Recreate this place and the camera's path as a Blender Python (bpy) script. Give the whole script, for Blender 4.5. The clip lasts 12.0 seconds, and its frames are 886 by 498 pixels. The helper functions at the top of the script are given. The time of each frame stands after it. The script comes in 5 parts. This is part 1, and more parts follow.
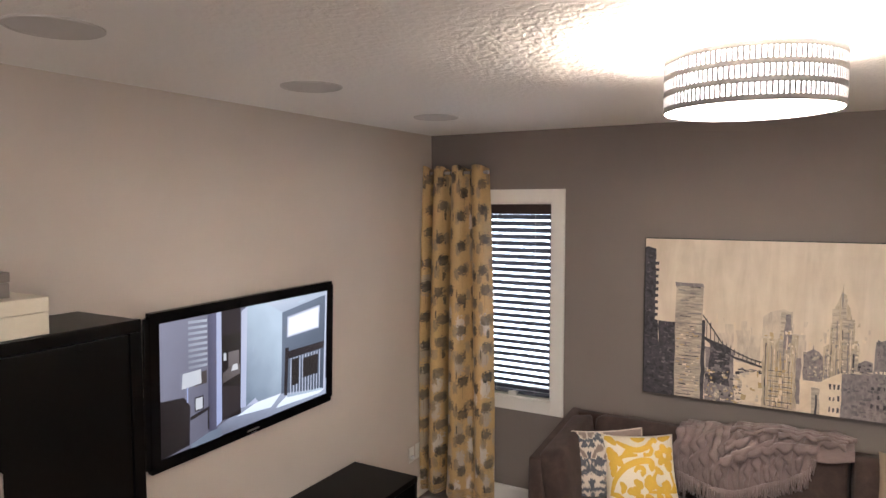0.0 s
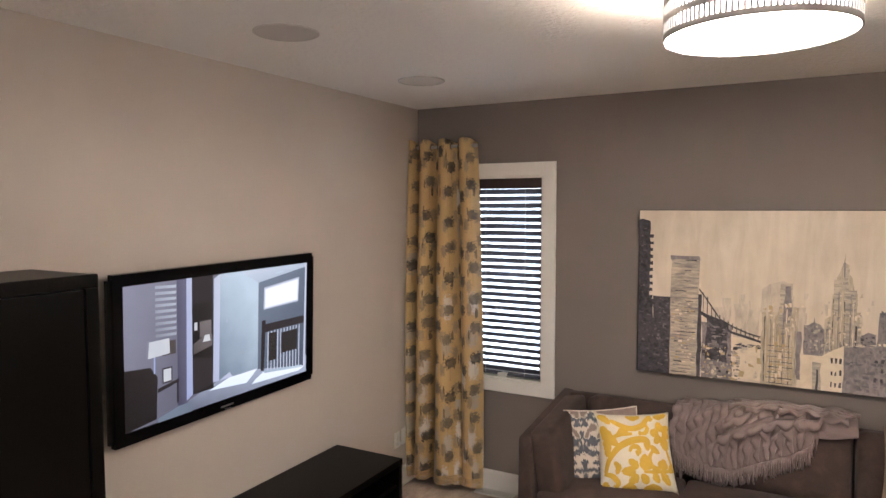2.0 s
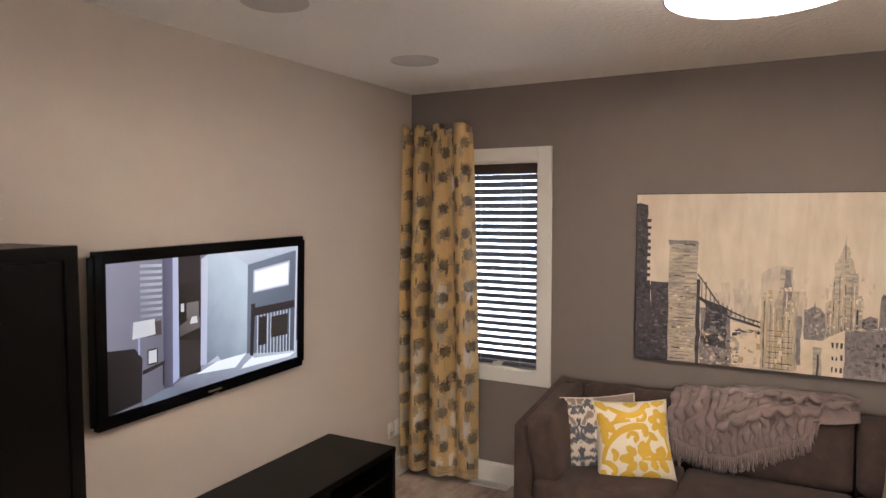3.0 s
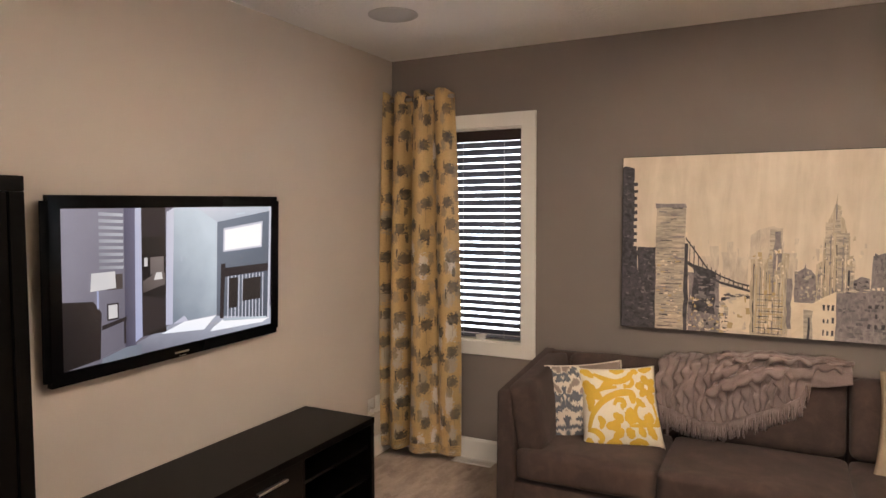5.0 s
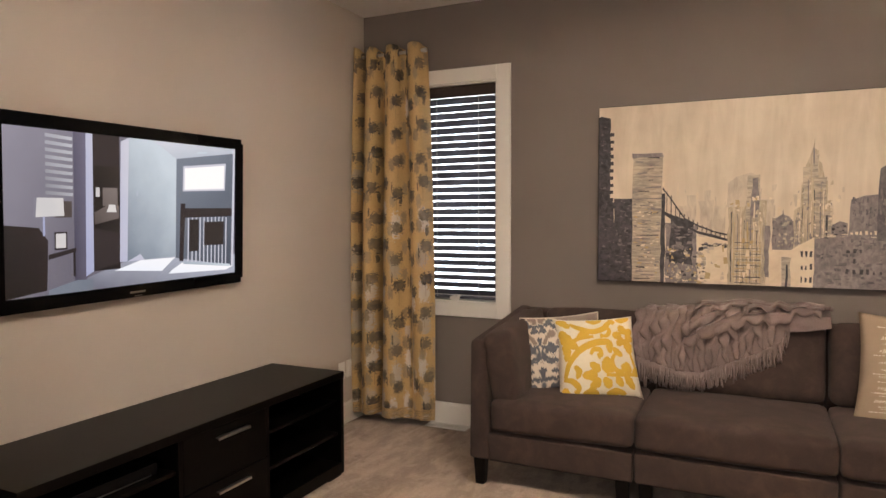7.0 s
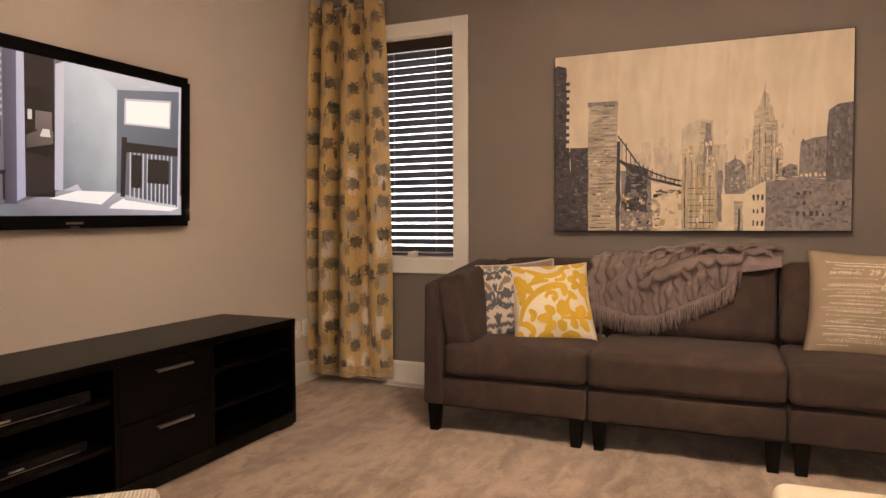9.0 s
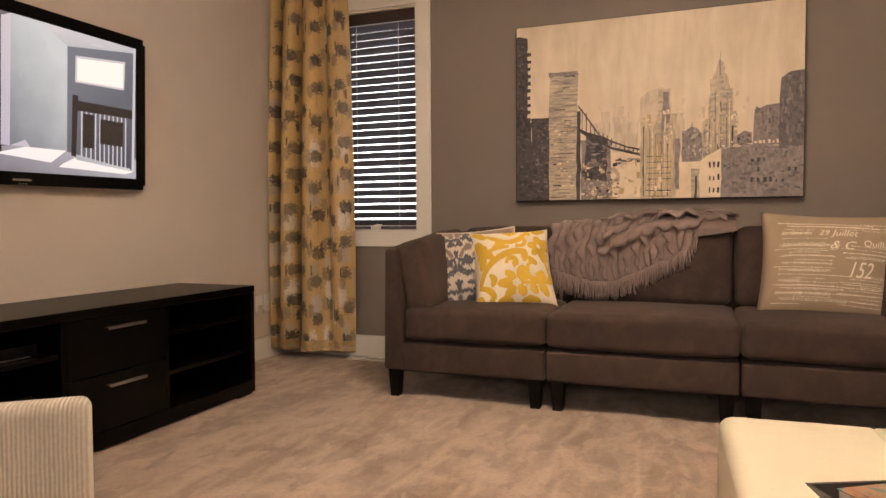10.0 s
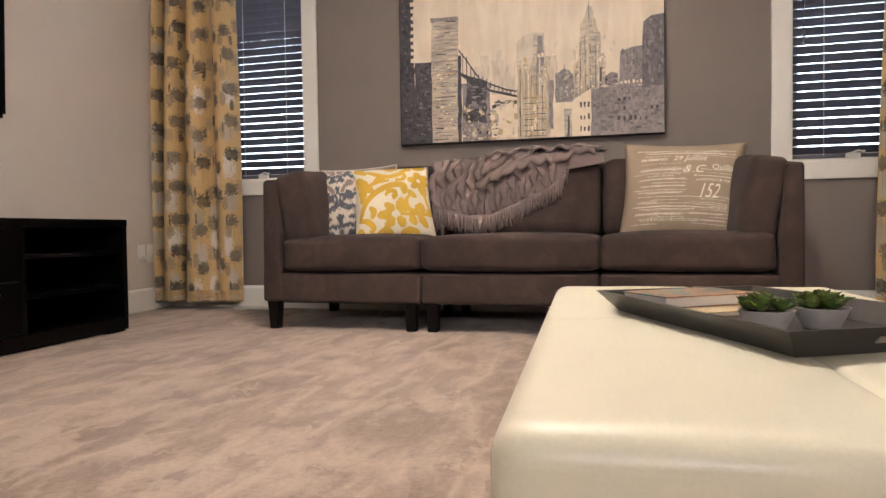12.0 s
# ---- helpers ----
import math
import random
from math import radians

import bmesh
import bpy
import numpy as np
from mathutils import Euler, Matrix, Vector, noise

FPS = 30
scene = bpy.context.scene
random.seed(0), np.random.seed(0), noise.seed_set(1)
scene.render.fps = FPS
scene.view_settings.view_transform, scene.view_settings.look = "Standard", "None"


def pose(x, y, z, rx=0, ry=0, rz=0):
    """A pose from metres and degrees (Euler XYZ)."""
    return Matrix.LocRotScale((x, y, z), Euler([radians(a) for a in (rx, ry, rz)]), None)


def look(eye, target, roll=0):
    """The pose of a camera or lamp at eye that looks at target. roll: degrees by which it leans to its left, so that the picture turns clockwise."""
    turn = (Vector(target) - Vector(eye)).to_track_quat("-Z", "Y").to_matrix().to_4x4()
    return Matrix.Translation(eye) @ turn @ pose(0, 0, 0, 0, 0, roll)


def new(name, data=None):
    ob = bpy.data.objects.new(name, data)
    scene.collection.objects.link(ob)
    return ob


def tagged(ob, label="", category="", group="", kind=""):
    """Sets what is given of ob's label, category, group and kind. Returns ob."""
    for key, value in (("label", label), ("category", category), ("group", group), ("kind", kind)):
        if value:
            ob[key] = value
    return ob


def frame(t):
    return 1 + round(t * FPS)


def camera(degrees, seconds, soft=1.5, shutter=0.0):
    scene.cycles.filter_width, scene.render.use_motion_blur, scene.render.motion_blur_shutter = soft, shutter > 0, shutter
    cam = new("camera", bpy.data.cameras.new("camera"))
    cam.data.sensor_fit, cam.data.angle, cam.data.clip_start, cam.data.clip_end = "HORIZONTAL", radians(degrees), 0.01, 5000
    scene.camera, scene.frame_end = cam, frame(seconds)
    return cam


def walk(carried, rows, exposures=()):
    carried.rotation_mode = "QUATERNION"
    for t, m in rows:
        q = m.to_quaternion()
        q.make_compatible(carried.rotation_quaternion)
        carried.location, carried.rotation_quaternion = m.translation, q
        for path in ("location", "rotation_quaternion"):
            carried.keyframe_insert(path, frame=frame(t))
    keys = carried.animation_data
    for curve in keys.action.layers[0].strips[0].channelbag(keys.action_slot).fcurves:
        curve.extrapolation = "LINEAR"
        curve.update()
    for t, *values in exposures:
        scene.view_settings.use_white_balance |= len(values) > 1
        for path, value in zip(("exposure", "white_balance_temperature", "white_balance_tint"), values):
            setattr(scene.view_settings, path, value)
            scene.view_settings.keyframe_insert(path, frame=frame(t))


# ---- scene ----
cam = camera(67.15, 12.0)
# seconds, eye x, y, z, yaw, pitch, roll
PATH = [
    (0.0, 0.197, 0.564, 2.236, 29.381, -4.003, -0.091),
    (0.5, 0.179, 0.604, 2.190, 29.136, -3.949, -0.061),
    (1.0, 0.161, 0.644, 2.139, 28.993, -3.873, -0.065),
    (1.5, 0.150, 0.684, 2.086, 28.795, -3.784, -0.102),
    (2.0, 0.139, 0.721, 2.033, 28.562, -3.698, -0.125),
    (2.5, 0.127, 0.755, 1.979, 28.356, -3.625, -0.122),
    (3.0, 0.114, 0.787, 1.926, 28.197, -3.561, -0.113),
    (3.5, 0.104, 0.819, 1.873, 28.044, -3.499, -0.116),
    (4.0, 0.097, 0.851, 1.818, 27.830, -3.431, -0.136),
    (4.5, 0.092, 0.882, 1.758, 27.503, -3.350, -0.163),
    (5.0, 0.087, 0.913, 1.690, 27.061, -3.253, -0.186),
    (5.5, 0.081, 0.942, 1.615, 26.554, -3.138, -0.196),
    (6.0, 0.075, 0.969, 1.535, 26.054, -3.007, -0.197),
    (6.5, 0.072, 0.995, 1.453, 25.618, -2.865, -0.197),
    (7.0, 0.075, 1.018, 1.371, 25.252, -2.723, -0.206),
    (7.5, 0.085, 1.040, 1.292, 24.898, -2.594, -0.224),
    (8.0, 0.103, 1.060, 1.215, 24.451, -2.487, -0.244),
    (8.5, 0.125, 1.077, 1.137, 23.811, -2.406, -0.257),
    (9.0, 0.150, 1.091, 1.054, 22.931, -2.343, -0.260),
    (9.5, 0.178, 1.103, 0.964, 21.848, -2.279, -0.269),
    (10.0, 0.211, 1.112, 0.868, 20.648, -2.188, -0.310),
    (10.5, 0.254, 1.119, 0.767, 19.385, -2.058, -0.405),
    (11.0, 0.311, 1.126, 0.667, 17.968, -1.899, -0.536),
    (11.5, 0.381, 1.129, 0.572, 16.213, -1.750, -0.652),
    (12.0, 0.456, 1.122, 0.483, 14.339, -1.630, -0.777),
]


def aim(x, y, z, yaw, pitch, roll):
    a, b = radians(yaw), radians(pitch)
    way = Vector((-math.sin(a) * math.cos(b), math.cos(a) * math.cos(b), math.sin(b)))
    return look((x, y, z), Vector((x, y, z)) + way, roll)
# ---- end camera
walk(cam, [(row[0], aim(*row[1:])) for row in PATH],
     exposures=[(0.0, 0.64, 5900, 12), (3.0, 0.58, 6200, 13), (5.0, 0.56, 6700, 14), (7.2, 0.54, 6750, 14), (8.8, 0.50, 7950, 21), (10.5, 0.58, 7550, 19), (12.0, 0.81, 6000, 12)])

# room: back wall at y = 5.0, television wall at x = -2.4, ceiling at 2.74
WX0, WX1, WY0, WY1, HIGH = -2.4, 2.5, -2.6, 5.0, 2.74

# ---- light
world = bpy.data.worlds.new("sky")
scene.world = world
world.use_nodes = True
sky = world.node_tree.nodes.new("ShaderNodeTexSky")
sky.sky_type, sky.sun_disc, sky.sun_elevation, sky.sun_rotation = "NISHITA", False, radians(40), radians(150)
world.node_tree.links.new(sky.outputs["Color"], world.node_tree.nodes["Background"].inputs["Color"])
world.node_tree.nodes["Background"].inputs["Strength"].default_value = 0.15


def lamp(name, kind, place, power, colour, **more):
    data = bpy.data.lights.new(name, kind)
    data.energy, data.color = power, colour
    ob = new(name, data)
    ob.matrix_world = place
    for key, value in more.items():
        if key == "size":
            data.size = value
        elif key == "size_y":
            data.shape, data.size_y = "RECTANGLE", value
        elif key == "soft":
            data.shadow_soft_size = value
    return ob


LAMP_AT = (0.001, 2.865)
GLOW = 45.0
WARM = (1.0, 0.76, 0.54)
sun = lamp("sun", "SUN", pose(0, 0, 6, 50, 0, 150), 2.5, (1, 0.95, 0.88))
sun.data.angle = radians(0.5)
for i in range(3):
    a = i * 2.094
    lamp("bulb_light", "POINT", pose(LAMP_AT[0] + 0.1 * math.cos(a), LAMP_AT[1] + 0.1 * math.sin(a), 2.634), 72, WARM, soft=0.035)


# added fill light in a made-up, unseen window opening behind the camera
FILL_WIN = (-0.4, 2.2, 1.55, 2.38)
lamp("rear_fill_light", "AREA", pose((FILL_WIN[0] + FILL_WIN[1]) / 2, WY0 + 0.02, (FILL_WIN[2] + FILL_WIN[3]) / 2, 90, 0, 0), 32, (1.0, 0.92, 0.84), size=FILL_WIN[1] - FILL_WIN[0] - 0.1, size_y=FILL_WIN[3] - FILL_WIN[2] - 0.1)


# ---- materials
def make(name, base=(0.8, 0.8, 0.8), rough=0.6, metal=0.0, sheen=0.0):
    m = bpy.data.materials.new(name)
    m.use_nodes = True
    b = m.node_tree.nodes["Principled BSDF"]
    b.inputs["Base Color"].default_value = (*base, 1)
    b.inputs["Roughness"].default_value = rough
    b.inputs["Metallic"].default_value = metal
    b.inputs["Sheen Weight"].default_value = sheen
    return m


def node(m, kind, **values):
    n = m.node_tree.nodes.new(kind)
    for key, value in values.items():
        n.inputs[key.replace("_", " ")].default_value = value
    return n


def link(m, a, b):
    m.node_tree.links.new(a, b)


def coords(m, scale=(1, 1, 1), which="Object"):
    tc = m.node_tree.nodes.new("ShaderNodeTexCoord")
    mp = m.node_tree.nodes.new("ShaderNodeMapping")
    mp.inputs["Scale"].default_value = scale
    link(m, tc.outputs[which], mp.inputs["Vector"])
    return mp.outputs["Vector"]


def fractal(m, vec, scale, detail=4.0, rough=0.55, distort=0.0):
    n = node(m, "ShaderNodeTexNoise", Scale=scale, Detail=detail, Roughness=rough, Distortion=distort)
    link(m, vec, n.inputs["Vector"])
    return n.outputs["Fac"]


def ramp(m, value, stops, step=False):
    r = m.node_tree.nodes.new("ShaderNodeValToRGB")
    r.color_ramp.interpolation = "CONSTANT" if step else "LINEAR"
    while len(r.color_ramp.elements) < len(stops):
        r.color_ramp.elements.new(0.5)
    for e, (at, c) in zip(r.color_ramp.elements, stops):
        e.position, e.color = at, (*c, 1)
    link(m, value, r.inputs["Fac"])
    return r.outputs["Color"]


def mix(m, fac, a, b, mode="MIX"):
    n = m.node_tree.nodes.new("ShaderNodeMix")
    n.data_type, n.blend_type = "RGBA", mode
    for k, v in ((0, fac), (6, a), (7, b)):
        if isinstance(v, (int, float)):
            n.inputs[k].default_value = v
        elif isinstance(v, tuple):
            n.inputs[k].default_value = (*v, 1)
        else:
            link(m, v, n.inputs[k])
    return n.outputs[2]


def calc(m, op, a, b=0.0, c=0.0):
    n = m.node_tree.nodes.new("ShaderNodeMath")
    n.operation = op
    for k, v in enumerate((a, b, c)):
        if isinstance(v, (int, float)):
            n.inputs[k].default_value = v
        else:
            link(m, v, n.inputs[k])
    return n.outputs[0]


def split(m, vec):
    n = m.node_tree.nodes.new("ShaderNodeSeparateXYZ")
    link(m, vec, n.inputs[0])
    return n.outputs


def join(m, x, y, z=0.0):
    n = m.node_tree.nodes.new("ShaderNodeCombineXYZ")
    for k, v in enumerate((x, y, z)):
        if isinstance(v, (int, float)):
            n.inputs[k].default_value = v
        else:
            link(m, v, n.inputs[k])
    return n.outputs[0]


def colour(m, out):
    link(m, out, m.node_tree.nodes["Principled BSDF"].inputs["Base Color"])


def bump(m, height, strength=0.3, distance=0.01):
    n = node(m, "ShaderNodeBump", Strength=strength, Distance=distance)
    link(m, height, n.inputs["Height"])
    link(m, n.outputs["Normal"], m.node_tree.nodes["Principled BSDF"].inputs["Normal"])


def speckled(name, base, rough, grain=60, amount=0.12, relief=0.2, depth=0.002, blot=3.0, metal=0.0, sheen=0.0):
    """Two scales of variation round one colour, with fine relief."""
    m = make(name, base, rough, metal, sheen)
    v = coords(m)
    fine, wide = fractal(m, v, grain), fractal(m, v, blot, 3)
    lo, hi = tuple(c * (1 - amount) for c in base), tuple(min(1, c * (1 + amount)) for c in base)
    colour(m, mix(m, 0.5, ramp(m, fine, [(0.3, lo), (0.7, hi)]), ramp(m, wide, [(0.3, lo), (0.7, hi)])))
    bump(m, fine, relief, depth)
    return m


def wall_paint(name, base):
    m = make(name, base, 0.75)
    v = coords(m)
    wide, fine = fractal(m, v, 1.2, 3), fractal(m, v, 170, 3)
    colour(m, ramp(m, wide, [(0.3, tuple(c * 0.965 for c in base)), (0.7, tuple(c * 1.03 for c in base))]))
    bump(m, fine, 0.15, 0.0015)
    return m


def ceiling_stipple():
    m = make("stippled_ceiling_white", (0.90, 0.885, 0.865), 0.85)
    v = coords(m)
    n = fractal(m, v, 34, 3, 0.55, 0.4)
    bump(m, ramp(m, n, [(0.36, (0, 0, 0)), (0.62, (1, 1, 1))]), 0.5, 0.0045)
    return m


def carpet_pile():
    m = make("taupe_cut_pile_carpet", (0.36, 0.28, 0.22), 0.95, sheen=0.15)
    v = coords(m)
    lay = []
    for turn, scale in ((25, (8.0, 2.4, 1)), (-30, (7.5, 2.2, 1)), (70, (5.0, 2.6, 1))):
        mp = node(m, "ShaderNodeMapping", Rotation=(0, 0, radians(turn)), Scale=scale)
        link(m, v, mp.inputs["Vector"])
        lay.append(fractal(m, mp.outputs["Vector"], 1.0, 4, 0.6, 0.2))
    patch = fractal(m, coords(m, (1.0, 0.6, 1.0)), 9.0, 5, 0.66, 0.35)
    streak = calc(m, "MAXIMUM", calc(m, "ADD", patch, 0.05), calc(m, "MULTIPLY", calc(m, "MAXIMUM", lay[0], calc(m, "MAXIMUM", lay[1], lay[2])), 0.93))
    warp = node(m, "ShaderNodeTexNoise", Scale=2.5, Detail=3.0)
    link(m, v, warp.inputs["Vector"])
    bent = mix(m, 0.16, v, warp.outputs["Color"], "ADD")
    lays = []
    for turn, scale in ((38, (4.6, 1.1, 1)), (-24, (5.2, 1.3, 1))):
        mp = node(m, "ShaderNodeMapping", Rotation=(0, 0, radians(turn)), Scale=scale)
        link(m, bent, mp.inputs["Vector"])
        cell = node(m, "ShaderNodeTexVoronoi", Scale=1.0)
        link(m, mp.outputs["Vector"], cell.inputs["Vector"])
        lays.append(split(m, cell.outputs["Color"])[0])
    lines = []
    for turn, scale in ((52, (2.6, 0.55, 1)), (-12, (3.1, 0.6, 1))):
        mp = node(m, "ShaderNodeMapping", Rotation=(0, 0, radians(turn)), Scale=scale)
        link(m, bent, mp.inputs["Vector"])
        cell = m.node_tree.nodes.new("ShaderNodeTexVoronoi")
        cell.feature = "DISTANCE_TO_EDGE"
        cell.inputs["Scale"].default_value = 1.0
        link(m, mp.outputs["Vector"], cell.inputs["Vector"])
        lines.append(ramp(m, cell.outputs["Distance"], [(0.0, (1, 1, 1)), (0.055, (0, 0, 0))]))
    line = calc(m, "MULTIPLY", calc(m, "MAXIMUM", lines[0], lines[1]), calc(m, "GREATER_THAN", patch, 0.44))
    track = calc(m, "MULTIPLY", calc(m, "ADD", lays[0], lays[1]), 0.5)
    blot = calc(m, "ADD", calc(m, "MULTIPLY", fractal(m, v, 2.2, 4, 0.6, 0.8), 0.45), calc(m, "MULTIPLY", track, 0.55))
    tuft = calc(m, "ADD", calc(m, "MULTIPLY", fractal(m, v, 300, 2), 0.5), calc(m, "MULTIPLY", fractal(m, v, 70, 3, 0.65), 0.5))
    a = ramp(m, streak, [(0.46, (0.225, 0.158, 0.122)), (0.55, (0.33, 0.24, 0.186)), (0.61, (0.47, 0.352, 0.278)), (0.71, (0.62, 0.475, 0.38))])
    b = ramp(m, blot, [(0.30, (0.18, 0.130, 0.100)), (0.70, (0.56, 0.44, 0.355))])
    c = mix(m, calc(m, "MULTIPLY", line, 0.5), mix(m, 0.40, a, b), (0.62, 0.49, 0.40))
    colour(m, mix(m, 0.3, c, ramp(m, tuft, [(0.33, (0.13, 0.095, 0.07)), (0.67, (0.66, 0.53, 0.43))])))
    bump(m, calc(m, "ADD", tuft, calc(m, "MULTIPLY", streak, 1.5)), 0.6, 0.006)
    return m


WALL = wall_paint("warm_beige_wall_paint", (0.60, 0.530, 0.468))
DARK_WALL = wall_paint("dark_taupe_wall_paint", (0.205, 0.173, 0.150))
CEILING = ceiling_stipple()
CARPET = carpet_pile()
TRIM = speckled("white_satin_trim_paint", (0.80, 0.77, 0.71), 0.4, 90, 0.03, 0.06)
def microsuede():
    """Brushed nap: broad lighter and darker patches where it was stroked."""
    base = (0.047, 0.0285, 0.0228)
    m = make("taupe_microsuede", base, 0.95, sheen=0.04)
    v = coords(m)
    nap, fine = fractal(m, v, 11, 4, 0.6, 0.7), fractal(m, v, 300, 2)
    wide = fractal(m, coords(m, (1, 1.6, 1)), 3.5, 3, 0.55, 1.2)
    nap = calc(m, "ADD", calc(m, "MULTIPLY", nap, 0.55), calc(m, "MULTIPLY", wide, 0.45))
    c = ramp(m, nap, [(0.34, tuple(k * 0.70 for k in base)), (0.50, base), (0.64, tuple(k * 1.55 for k in base))])
    colour(m, mix(m, 0.25, c, ramp(m, fine, [(0.3, tuple(k * 0.5 for k in base)), (0.7, tuple(k * 1.5 for k in base))])))
    bump(m, fine, 0.3, 0.002)
    return m


VELVET = microsuede()
ESPRESSO = speckled("espresso_stained_wood", (0.0022, 0.0017, 0.0014), 0.34, 45, 0.25, 0.05)
ESPRESSO.node_tree.nodes["Principled BSDF"].inputs["Specular IOR Level"].default_value = 0.11
LEG_WOOD = speckled("black_stained_leg_wood", (0.004, 0.003, 0.0025), 0.45, 60, 0.2, 0.05)
LEG_WOOD.node_tree.nodes["Principled BSDF"].inputs["Specular IOR Level"].default_value = 0.15
BLACK = make("gloss_black_plastic", (0.004, 0.004, 0.0045), 0.10)
BLACK.node_tree.nodes["Principled BSDF"].inputs["Specular IOR Level"].default_value = 0.10
CHROME = make("brushed_nickel", (0.62, 0.60, 0.57), 0.28, 1.0)
LEATHER = speckled("cream_bonded_leather", (0.86, 0.80, 0.62), 0.29, 220, 0.05, 0.25, 0.0012, 2.5)
VALANCE_WOOD = speckled("dark_red_brown_wood", (0.030, 0.014, 0.010), 0.4, 45, 0.25, 0.05)
# blue-grey base: skylight on the dark brown slats put into their colour
BLIND = speckled("skylit_dark_wood_slat", (0.095, 0.095, 0.12), 0.45, 40, 0.2, 0.05)
PLATE = make("white_plastic_plate", (0.78, 0.75, 0.70), 0.35)


# ---- shapes
def part(name, bm, material, parent=None, label=""):
    mesh = bpy.data.meshes.new(name)
    bm.normal_update()
    bm.to_mesh(mesh)
    bm.free()
    if material:
        mesh.materials.append(material)
    ob = new(name, mesh)
    ob.parent = parent
    if label:
        tagged(ob, label)
    return ob


def thing(name, place, label, category, group="", kind=""):
    ob = new(name)
    ob.matrix_world = place if isinstance(place, Matrix) else pose(*place)
    return tagged(ob, label, category, group, kind)


def smooth(ob, angle=40):
    for p in ob.data.polygons:
        p.use_smooth = True
    ob.data.set_sharp_from_angle(angle=radians(angle))
    return ob


def block(x0, x1, y0, y1, z0, z1, r=0.0, seg=2, bm=None):
    """A box between two corners with rounded edges."""
    bm = bm or bmesh.new()
    made = bmesh.ops.create_cube(bm, size=1)["verts"]
    for v in made:
        v.co = Vector((x0 + (v.co.x + 0.5) * (x1 - x0), y0 + (v.co.y + 0.5) * (y1 - y0), z0 + (v.co.z + 0.5) * (z1 - z0)))
    if r:
        edges = {e for v in made for e in v.link_edges}
        bmesh.ops.bevel(bm, geom=list(edges), offset=r, segments=seg, profile=0.5, affect="EDGES")
    return bm


def tube(points, radius, sides=10, bm=None, taper=None):
    """A round bar along points."""
    bm = bm or bmesh.new()
    pts = [Vector(p) for p in points]
    rings = []
    for i, p in enumerate(pts):
        way = (pts[min(i + 1, len(pts) - 1)] - pts[max(i - 1, 0)]).normalized()
        side = way.cross(Vector((0.3, 0.2, 0.93))).normalized()
        up = way.cross(side)
        r = radius * (taper[i] if taper else 1)
        rings.append([bm.verts.new(p + r * (math.cos(k * math.tau / sides) * side + math.sin(k * math.tau / sides) * up)) for k in range(sides)])
    for a, b in zip(rings, rings[1:]):
        for k in range(sides):
            bm.faces.new((a[k], a[(k + 1) % sides], b[(k + 1) % sides], b[k]))
    bm.faces.new(rings[0][::-1])
    bm.faces.new(rings[-1])
    bmesh.ops.recalc_face_normals(bm, faces=bm.faces[:])
    return bm


def lathe(profile, sides=32, bm=None, cap=False):
    """A turned shape about z from (radius, height) pairs."""
    bm = bm or bmesh.new()
    rings = [[bm.verts.new((r * math.cos(k * math.tau / sides), r * math.sin(k * math.tau / sides), z)) for k in range(sides)] for r, z in profile]
    for a, b in zip(rings, rings[1:]):
        for k in range(sides):
            bm.faces.new((a[k], a[(k + 1) % sides], b[(k + 1) % sides], b[k]))
    if cap:
        bm.faces.new(rings[0][::-1])
        bm.faces.new(rings[-1])
    bmesh.ops.recalc_face_normals(bm, faces=bm.faces[:])
    return bm


def sheet(nu, nv, fn, bm=None, flip=False):
    """A grid of quads from fn(u, v), u and v from 0 to 1, with u and v kept as the UV map."""
    bm = bm or bmesh.new()
    uv = bm.loops.layers.uv.verify()
    grid = [[bm.verts.new(fn(i / nu, j / nv)) for j in range(nv + 1)] for i in range(nu + 1)]
    for i in range(nu):
        for j in range(nv):
            ring = [(i, j), (i + 1, j), (i + 1, j + 1), (i, j + 1)]
            f = bm.faces.new([grid[a][b] for a, b in (ring[::-1] if flip else ring)])
            for loop, (a, b) in zip(f.loops, ring[::-1] if flip else ring):
                loop[uv].uv = (a / nu, b / nv)
    return bm


# ---- structure
def structure(name, bm, material, label, category):
    return tagged(part(name, bm, material), label, category, kind="structure")


WIN = ((-2.02, -1.42), (1.36, 1.96))
SILL, HEAD, DEEP = 0.815, 2.235, 0.16


def back_wall():
    bm = bmesh.new()
    xs = [WX0 - 0.15, WIN[0][0], WIN[0][1], WIN[1][0], WIN[1][1], WX1 + 0.15]
    for k in range(5):
        if k in (1, 3):
            block(xs[k], xs[k + 1], WY1, WY1 + DEEP, -0.1, SILL, bm=bm)
            block(xs[k], xs[k + 1], WY1, WY1 + DEEP, HEAD, HIGH + 0.1, bm=bm)
        else:
            block(xs[k], xs[k + 1], WY1, WY1 + DEEP, -0.1, HIGH + 0.1, bm=bm)
    bmesh.ops.remove_doubles(bm, verts=bm.verts[:], dist=0.0005)
    seen = {}
    for f in bm.faces[:]:
        key = tuple(round(c, 3) for c in f.calc_center_median())
        if key in seen:
            seen[key].append(f)
        else:
            seen[key] = [f]
    bmesh.ops.delete(bm, geom=[f for fs in seen.values() if len(fs) > 1 for f in fs], context="FACES")
    return structure("wall_north", bm, DARK_WALL, "dark taupe painted accent wall behind the sofa", "wall")


